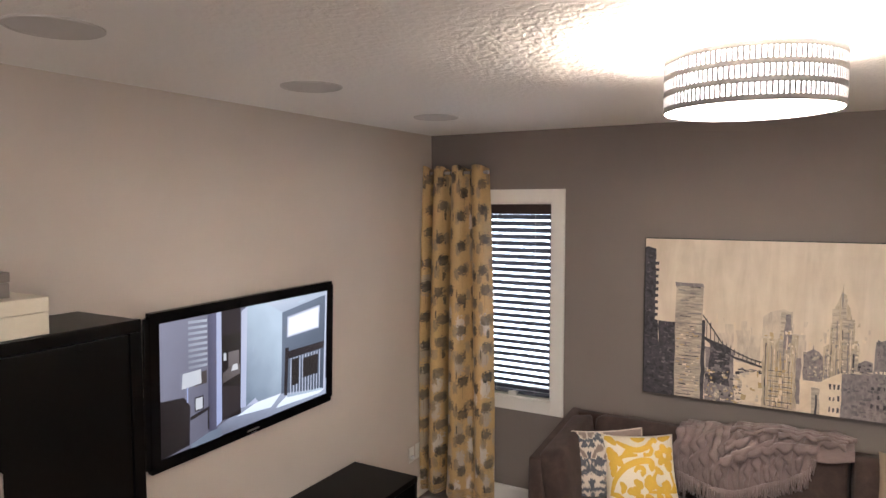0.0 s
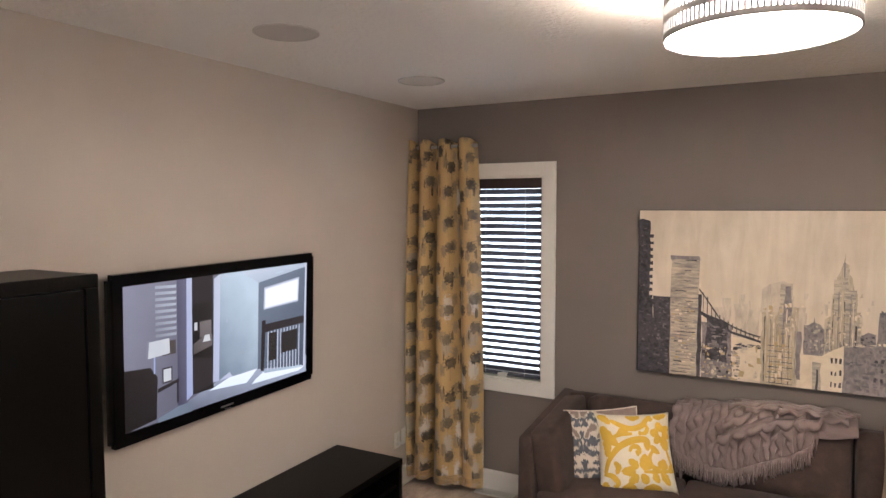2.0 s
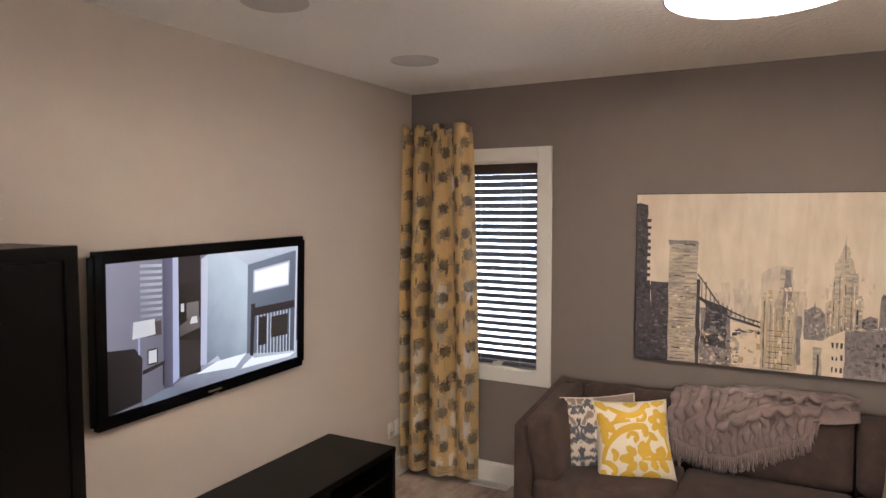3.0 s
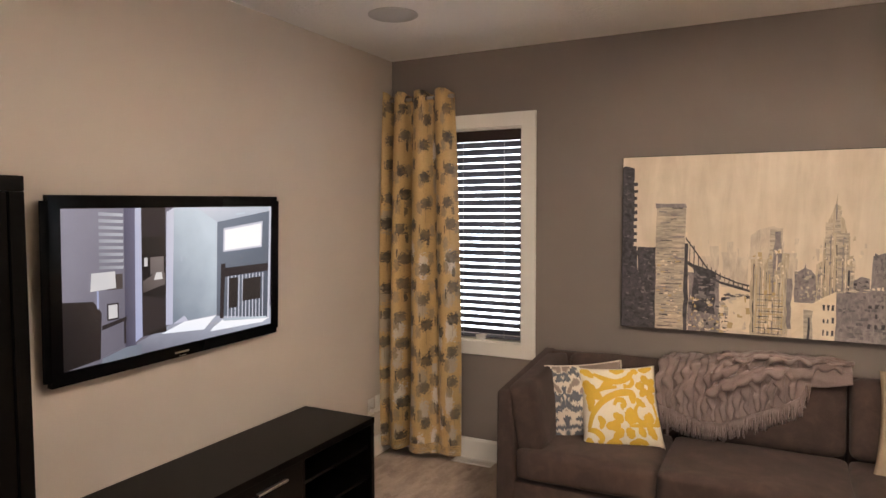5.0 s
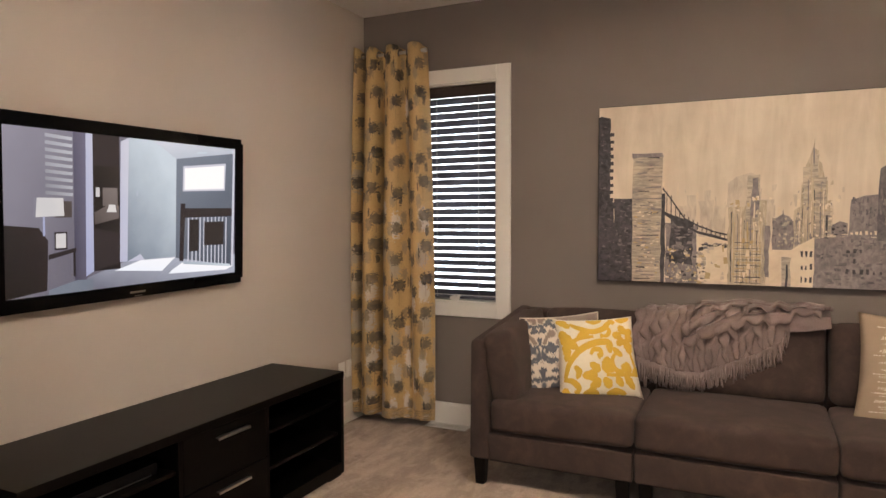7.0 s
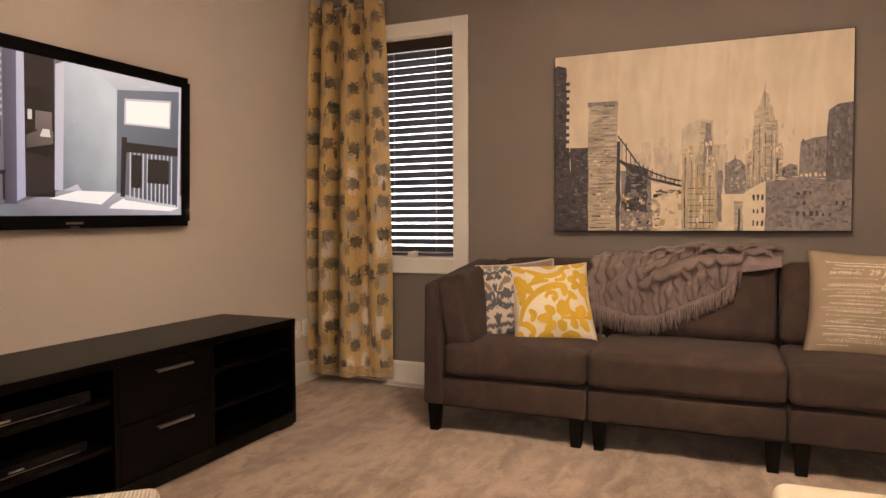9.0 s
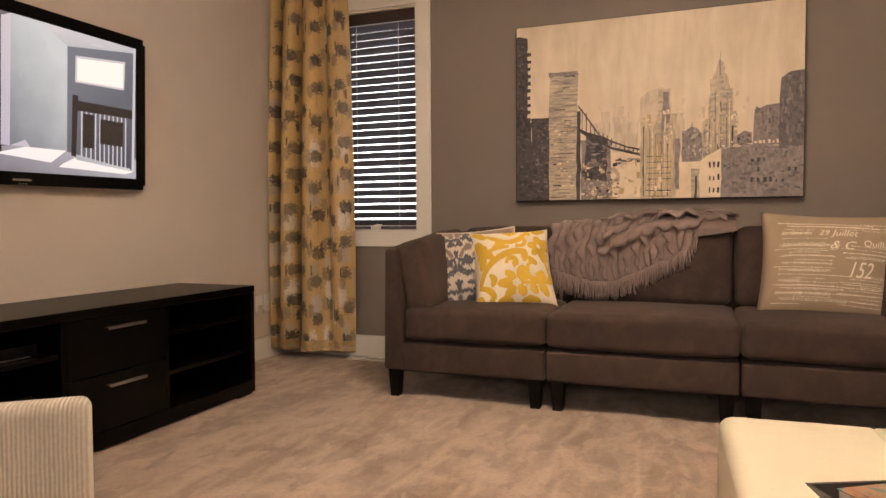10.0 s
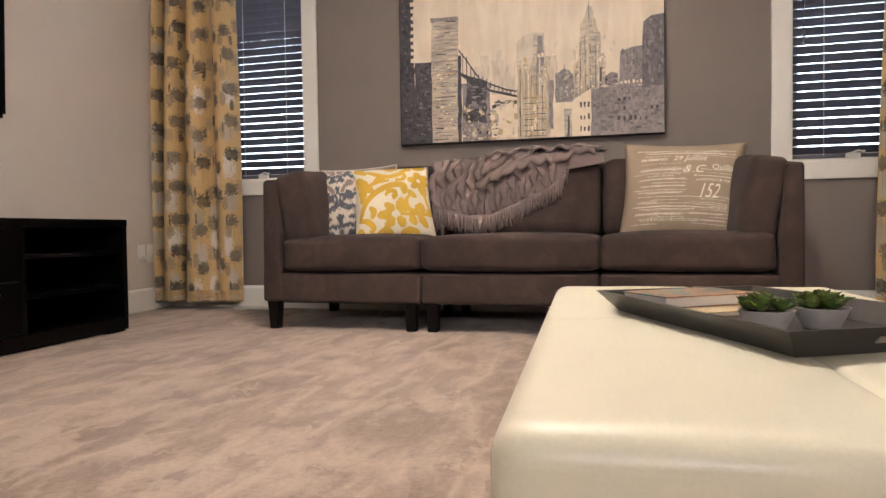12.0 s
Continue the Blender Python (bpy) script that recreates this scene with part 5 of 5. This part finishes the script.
_p.inputs["Emission Strength"].default_value = 15.0
PEARL = make("champagne_metal", (0.19, 0.175, 0.165), 0.5, 0.35)
NICKEL_PALE = make("pale_satin_nickel", (0.7, 0.68, 0.65), 0.4, 0.6)
# near-black, non-metal base stands in for dark reflections in polished nickel
NICKEL = make("nickel_dark_reflection", (0.006, 0.006, 0.006), 0.25, 0.0)


def ceiling_light():
    cx, cy = LAMP_AT
    ob = thing("ceiling_light", (cx, cy, HIGH), "round drum ceiling light with slatted metal bands, switched on", "ceiling light")
    r, z0, z1 = 0.259, -0.225, -0.060
    smooth(part("diffuser", lathe([(0.0, z0 + 0.002), (0.10, z0 + 0.001), (0.253, z0 + 0.003)], 64), SHADE_GLOW, ob, "lit white bottom diffuser"), 40)
    smooth(part("inner_shade", lathe([(0.2505, z0 + 0.005), (0.2505, z1)], 64), SIDE_GLOW, ob, "lit white fabric inner shade"), 40)
    rows = 3
    band = 0.0175
    pitch = (z1 - z0 - band) / rows
    for k in range(rows + 1):
        z = z0 + pitch * k
        smooth(part("band", lathe([(r - 0.004, z), (r, z), (r + 0.001, z + band / 2), (r, z + band), (r - 0.004, z + band), (r - 0.004, z)], 64), PEARL, ob, "champagne metal band"), 40)
    n = 108
    first = None
    for k in range(rows):
        z = z0 + pitch * k + band
        for i in range(n):
            a = math.tau * (i + 0.5 * (k % 2)) / n
            if first is None:
                first = part("slat", block(-0.004, 0.0, -0.0038, 0.0038, 0, pitch - band), PEARL, ob)
                one = first
            else:
                one = new("slat", first.data)
                one.parent = ob
            one.matrix_local = pose(r * math.cos(a), r * math.sin(a), z, 0, 0, math.degrees(a))
    # two dark leaf shapes modelled in place of reflections on the canopy
    for s in (-1, 1):
        smooth(part("canopy_reflection", put(lathe([(0.0, -0.010), (0.02, -0.008), (0.036, 0.0), (0.02, 0.007), (0.0, 0.009)], 20), pose(0.010 + 0.037 * s, 0.004 * s - 0.105, -0.012, 0, 6 * s, 0) @ Matrix.Diagonal((1, 0.55, 0.6, 1))), NICKEL, ob, "dark leaf shapes standing in for reflections on the canopy"), 60)
    smooth(part("canopy", lathe([(0.0, -0.011), (0.10, -0.009), (0.112, -0.004), (0.114, 0.0)], 40), NICKEL_PALE, ob, "satin nickel ceiling plate"), 50)
    smooth(part("stem", tube([(0, 0, 0), (0, 0, -0.06)], 0.008, 12), NICKEL, ob))
    for i in range(3):
        a = math.tau * i / 3
        part("spoke", tube([(0, 0, -0.058), (r * math.cos(a), r * math.sin(a), -0.060)], 0.003, 6), CHROME, ob)
    return ob


ceiling_light()

GRILLE = make("white_speaker_mesh", (0.62, 0.60, 0.585), 0.8)
_v = fractal(GRILLE, coords(GRILLE), 500, 1)
bump(GRILLE, _v, 0.4, 0.001)


def ceiling_speaker(x, y):
    ob = thing("ceiling_speaker", (x, y, HIGH), "round white speaker grille flush in the ceiling", "speaker", "ceiling speakers")
    smooth(part("rim", lathe([(0.134, 0.0), (0.134, -0.004), (0.128, -0.007), (0.122, -0.006), (0.122, 0.0)], 48), GRILLE, ob))
    smooth(part("grille", lathe([(0.0, -0.009), (0.08, -0.008), (0.122, -0.004)], 48), GRILLE, ob, "fine white mesh grille"))
    return ob


for x, y in ((-1.735, 1.722), (-1.745, 2.850), (-1.800, 4.030)):
    ceiling_speaker(x, y)


# ---- wall plates and floor vent
def wall_plate(y, z, label, plugged):
    ob = thing("wall_outlet", (WX0, y, z), label, "outlet", "plates by the curtain")
    smooth(part("plate", block(0, 0.006, -0.036, 0.036, -0.058, 0.058, 0.003, 2), PLATE, ob))
    for s in (-1, 1):
        part("socket", block(0.005, 0.008, -0.017, 0.017, s * 0.02 - 0.014, s * 0.02 + 0.014, 0.003, 2), PLATE, ob)
    if plugged:
        smooth(part("plug", block(0.007, 0.035, -0.014, 0.014, -0.032, -0.008, 0.004, 2), PLATE, ob, "white plug in the socket"))
    return ob


wall_plate(4.683, 0.357, "white wall outlet plate with a plug in it", True)
wall_plate(4.775, 0.360, "white wall outlet plate beside the curtain", False)


def floor_vent(x0, x1, y0, y1):
    ob = thing("floor_vent", (0, 0, 0), "white metal floor register set in the carpet", "floor vent")
    for q in ((x0, x1, y0, y0 + 0.014), (x0, x1, y1 - 0.014, y1), (x0, x0 + 0.014, y0 + 0.014, y1 - 0.014), (x1 - 0.014, x1, y0 + 0.014, y1 - 0.014)):
        part("frame_bar", block(*q, 0.0, 0.007, 0.002), PLATE, ob)
    n = 16
    for k in range(n):
        x = x0 + 0.018 + (x1 - x0 - 0.036) * (k + 0.5) / n
        part("louver", block(x - 0.0045, x + 0.0045, y0 + 0.014, y1 - 0.014, 0.001, 0.0055), PLATE, ob)
    return ob


floor_vent(-1.885, -1.60, 4.885, 4.978)


# ---- ottoman
def ottoman():
    x0, x1, y0, y1, z0, z1 = 0.0, 0.785, 0.0, 1.515, 0.02, 0.306
    ob = thing("ottoman", (0.343, 1.705, 0, 0, 0, 2.4), "long low cream leather ottoman with stitched top panels", "ottoman")
    mx, my = (x0 + x1) / 2, (y0 + y1) / 2
    soft, turn = 0.036, 0.042
    bm = block(x0, x1, y0, y1, z0, z1 - soft)
    bmesh.ops.bevel(bm, geom=[e for e in bm.edges if abs(e.verts[0].co.z - e.verts[1].co.z) > 0.1], offset=turn, segments=8, profile=0.5, affect="EDGES")
    smooth(part("body", bm, LEATHER, ob))

    def panel(u, v, a, b, c, d):
        """One quarter of the top: rounded over at the outer edges, drawn in along the seams."""
        x, y = a + (b - a) * u, c + (d - c) * v
        dx = x - x0 if a == x0 else x1 - x
        dy = y - y0 if c == y0 else y1 - y
        if dx < turn and dy < turn:
            px, py = turn - dx, turn - dy
            k = max(px, py) / max(1e-9, math.hypot(px, py))
            px, py = px * k, py * k
            x = x0 + turn - px if a == x0 else x1 - turn + px
            y = y0 + turn - py if c == y0 else y1 - turn + py
        t = min(1.0, min(dx, dy) / soft)
        drop = soft * (1 - math.sqrt(max(0.0, 1 - (1 - t) ** 2)))
        seam = min((1 - u if a == x0 else u) * (b - a), (1 - v if c == y0 else v) * (d - c))
        drop += 0.006 * max(0.0, 1 - seam / 0.012) ** 2
        puff = 0.005 * math.sin(math.pi * u) * math.sin(math.pi * v)
        crease = 0.0012 * noise.noise(Vector((x * 14, y * 11, 0.4)))
        return Vector((x, y, z1 - drop + puff + crease * t))
    def even(t):
        return 0.5 - 0.5 * math.cos(math.pi * t)
    for a, b in ((x0, mx), (mx, x1)):
        for c, d in ((y0, my), (my, y1)):
            bm = sheet(44, 60, lambda u, v: panel(even(u), even(v), a, b, c, d))
            smooth(part("top_panel", bm, LEATHER, ob, "padded cream leather panel"), 180)
    for x in (x0 + 0.08, x1 - 0.08):
        for y in (y0 + 0.08, y1 - 0.08):
            part("foot", block(x - 0.03, x + 0.03, y - 0.03, y + 0.03, 0.0, 0.022), LEG_WOOD, ob)
    return ob


ottoman()

TRAY_WOOD = speckled("dark_grey_stained_wood", (0.030, 0.027, 0.025), 0.34, 50, 0.18, 0.08)
TRAY = pose(0.714, 2.390, 0.3085, 0, 0, -65.5)


def tray():
    ob = thing("serving_tray", TRAY, "dark grey wooden tray with flared sides on the ottoman", "tray")
    lx, ly, h, fl, t = 0.265, 0.150, 0.041, 0.036, 0.008
    part("bottom", block(-lx, lx, -ly, ly, 0.0, 0.007, 0.001), TRAY_WOOD, ob)
    def side(sx, sy):
        """One flared wall; sx or sy says which."""
        bm = bmesh.new()
        vs = []
        for grow, z, inset in ((0, 0, 0), (fl, h, 0), (fl, h, t), (0, 0.0065, t)):
            a, b = lx + grow - inset, ly + grow - inset
            ends = [(sx * a, -b, z), (sx * a, b, z)] if sx else [(-a, sy * b, z), (a, sy * b, z)]
            vs.append([bm.verts.new(p) for p in ends])
        for k in range(4):
            n = (k + 1) % 4
            bm.faces.new((vs[k][0], vs[k][1], vs[n][1], vs[n][0]))
        bm.faces.new([vs[k][0] for k in range(4)])
        bm.faces.new([vs[k][1] for k in range(4)][::-1])
        bmesh.ops.recalc_face_normals(bm, faces=bm.faces[:])
        return part("flared_side", bm, TRAY_WOOD, ob)
    for q in ((1, 0), (-1, 0), (0, 1), (0, -1)):
        side(*q)
    for s in (-1, 1):
        part("grip", put(block(-0.0015, 0.0015, -0.045, 0.045, -0.007, 0.007, 0.001), pose(s * (lx + fl * 0.52 + 0.0035), 0, h * 0.55, 0, s * 48, 0)), CHROME, ob, "pale metal hand grip")
    return ob


tray()

COVER = make("printed_book_cover", (0.3, 0.2, 0.1), 0.3)
_n = fractal(COVER, coords(COVER, (14, 22, 1)), 1.0, 3, 0.6, 0.8)
colour(COVER, ramp(COVER, _n, [(0.30, (0.10, 0.06, 0.05)), (0.42, (0.42, 0.22, 0.11)), (0.5, (0.30, 0.20, 0.15)), (0.56, (0.05, 0.17, 0.19)), (0.66, (0.09, 0.24, 0.26)), (0.75, (0.46, 0.30, 0.17))]))
PAGES = speckled("white_page_edges", (0.76, 0.72, 0.66), 0.8, 400, 0.06, 0.2)
TAN_COVER = speckled("tan_book_cover", (0.55, 0.42, 0.25), 0.45, 60, 0.1, 0.05)


def book(place, w, d, h, cover, label):
    ob = thing("book", place, label, "book", "books on the tray")
    part("page_block", block(-w / 2 + 0.004, w / 2 - 0.004, -d / 2 + 0.002, d / 2 - 0.004, 0.002, h - 0.002), PAGES, ob, "white page block")
    part("front_cover", block(-w / 2, w / 2, -d / 2, d / 2, h - 0.0018, h + 0.0005, 0.0005, 1), cover, ob, "printed cover")
    part("back_cover", block(-w / 2, w / 2, -d / 2, d / 2, 0.0, 0.002, 0.0005, 1), cover, ob)
    part("spine", block(-w / 2, w / 2, d / 2 - 0.003, d / 2, 0.002, h - 0.0018), cover, ob)
    return ob


book(pose(0.640, 2.520, 0.3157, 0, 0, -58), 0.15, 0.20, 0.0095, TAN_COVER, "thin tan book under a larger book")
book(pose(0.606, 2.578, 0.3265, 0, 0, -57), 0.145, 0.22, 0.022, COVER, "thick picture book with an orange and teal cover")


# ---- succulents
POT = speckled("matte_white_ceramic", (0.56, 0.52, 0.48), 0.5, 90, 0.05, 0.08)
SOIL = speckled("dark_potting_soil", (0.03, 0.022, 0.016), 0.95, 200, 0.3, 0.6, 0.004)


def leaf_green(name, a, b, tip):
    m = make(name, a, 0.45)
    tc = m.node_tree.nodes.new("ShaderNodeTexCoord")
    _, v, _ = split(m, tc.outputs["UV"])
    info = m.node_tree.nodes.new("ShaderNodeObjectInfo")
    base = mix(m, info.outputs["Random"], a, b)
    edge = calc(m, "POWER", v, 3.0)
    colour(m, mix(m, calc(m, "MULTIPLY", edge, 0.85), base, tip))
    return m


GREEN = leaf_green("succulent_leaf_green", (0.05, 0.14, 0.025), (0.26, 0.36, 0.085), (0.10, 0.03, 0.03))


def succulent(x, y, turn, seed, label):
    ob = thing("potted_succulent", (x, y, 0.3160, 0, 0, turn), label, "plant", "succulents on the tray")
    bm = lathe([(0.0, 0.0), (0.025, 0.0), (0.029, 0.004), (0.041, 0.030), (0.043, 0.034), (0.040, 0.034), (0.037, 0.029), (0.0, 0.028)], 32)
    smooth(part("bowl", bm, POT, ob, "white ceramic bowl"), 50)
    part("soil", lathe([(0.0, 0.030), (0.03, 0.0305), (0.038, 0.029)], 24), SOIL, ob)
    rnd = random.Random(seed)
    shapes = []
    for s in range(3):
        def leaf(u, v, s=s):
            w = 0.0155 * math.sin(math.pi * min(1, 0.12 + 0.86 * v ** 0.85)) * (1 + 0.1 * s)
            x = (2 * u - 1) * w
            cup = 0.35 * x * x / 0.012
            return Vector((x, 0.036 * v, 0.004 * math.sin(math.pi * v) + cup + 0.010 * v * v))
        bm = sheet(4, 6, leaf)
        sheet(4, 6, lambda u, v: leaf(u, v) - Vector((0, 0, 0.0035 * math.sin(math.pi * v) * (1 - (2 * u - 1) ** 2))), bm, True)
        shapes.append(bm)
    data = []
    for bm in shapes:
        me = bpy.data.meshes.new("leaf")
        bm.normal_update()
        bm.to_mesh(me)
        bm.free()
        me.materials.append(GREEN)
        for p in me.polygons:
            p.use_smooth = True
        data.append(me)
    heads = [(0.0, 0.0, 1.0)] + [(0.026 * math.cos(a), 0.026 * math.sin(a), rnd.uniform(0.62, 0.8)) for a in (0.4, 1.7, 2.9, 4.1, 5.3)]
    for hx, hy, size in heads:
        n = 15 if size == 1.0 else 10
        for i in range(n):
            one = new("leaf", rnd.choice(data))
            one.parent = ob
            ring = i / n
            k = size * (0.55 + 0.55 * (1 - ring)) * rnd.uniform(0.85, 1.1)
            tilt = 4 + 58 * ring + rnd.uniform(-10, 10)
            one.matrix_local = pose(hx, hy, 0.033 + 0.008 * ring, 0, 0, i * 137.5 + rnd.uniform(-9, 9)) @ pose(0, 0.002, 0, tilt, 0, 0) @ Matrix.Scale(k, 4)
    return ob


succulent(0.690, 2.272, 10, 1, "green succulents in a white ceramic bowl on the tray")
succulent(0.781, 2.318, 60, 2, "leafy green succulents in a white ceramic bowl")


# ---- armchair, seen by one arm
def corduroy():
    m = make("pale_ribbed_corduroy", (0.62, 0.56, 0.47), 0.9, sheen=0.2)
    x, y, z = split(m, coords(m))
    w = calc(m, "SINE", calc(m, "MULTIPLY", calc(m, "ADD", x, calc(m, "MULTIPLY", fractal(m, coords(m), 14, 2), 0.004)), 900))
    n = fractal(m, coords(m), 120, 3)
    c = mix(m, calc(m, "ADD", 0.5, calc(m, "MULTIPLY", w, 0.5)), (0.44, 0.39, 0.325), (0.66, 0.60, 0.51))
    colour(m, mix(m, 0.25, c, ramp(m, n, [(0.3, (0.40, 0.35, 0.29)), (0.7, (0.72, 0.66, 0.57))])))
    bump(m, w, 0.5, 0.002)
    return m


CORD = corduroy()


def armchair():
    ob = thing("armchair", pose(-0.835, 2.035, 0, 0, 0, 41), "pale ribbed corduroy armchair with low square arms", "armchair")
    for y0, y1 in ((-0.075, 0.0), (-0.735, -0.66)):
        smooth(part("arm", block(-0.74, 0.0, y0, y1, 0.055, 0.557, 0.020, 4), CORD, ob))
    smooth(part("back", block(-0.82, -0.70, -0.735, 0.0, 0.055, 0.70, 0.03, 4), CORD, ob))
    smooth(part("seat_base", block(-0.70, -0.03, -0.66, -0.075, 0.055, 0.22, 0.015, 3), CORD, ob))
    s = cushion(0.66, 0.578, 0.15, 0.04, (0.01, 0, 0.012), 9, 0.003, 2)
    smooth(part("seat_cushion", put(s, pose(-0.365, -0.3675, 0.296)), CORD, ob), 180)
    for x in (-0.76, -0.05):
        for y in (-0.70, -0.04):
            part("leg", block(x - 0.02, x + 0.02, y - 0.02, y + 0.02, 0, 0.056, 0.003), LEG_WOOD, ob)
    return ob


armchair()
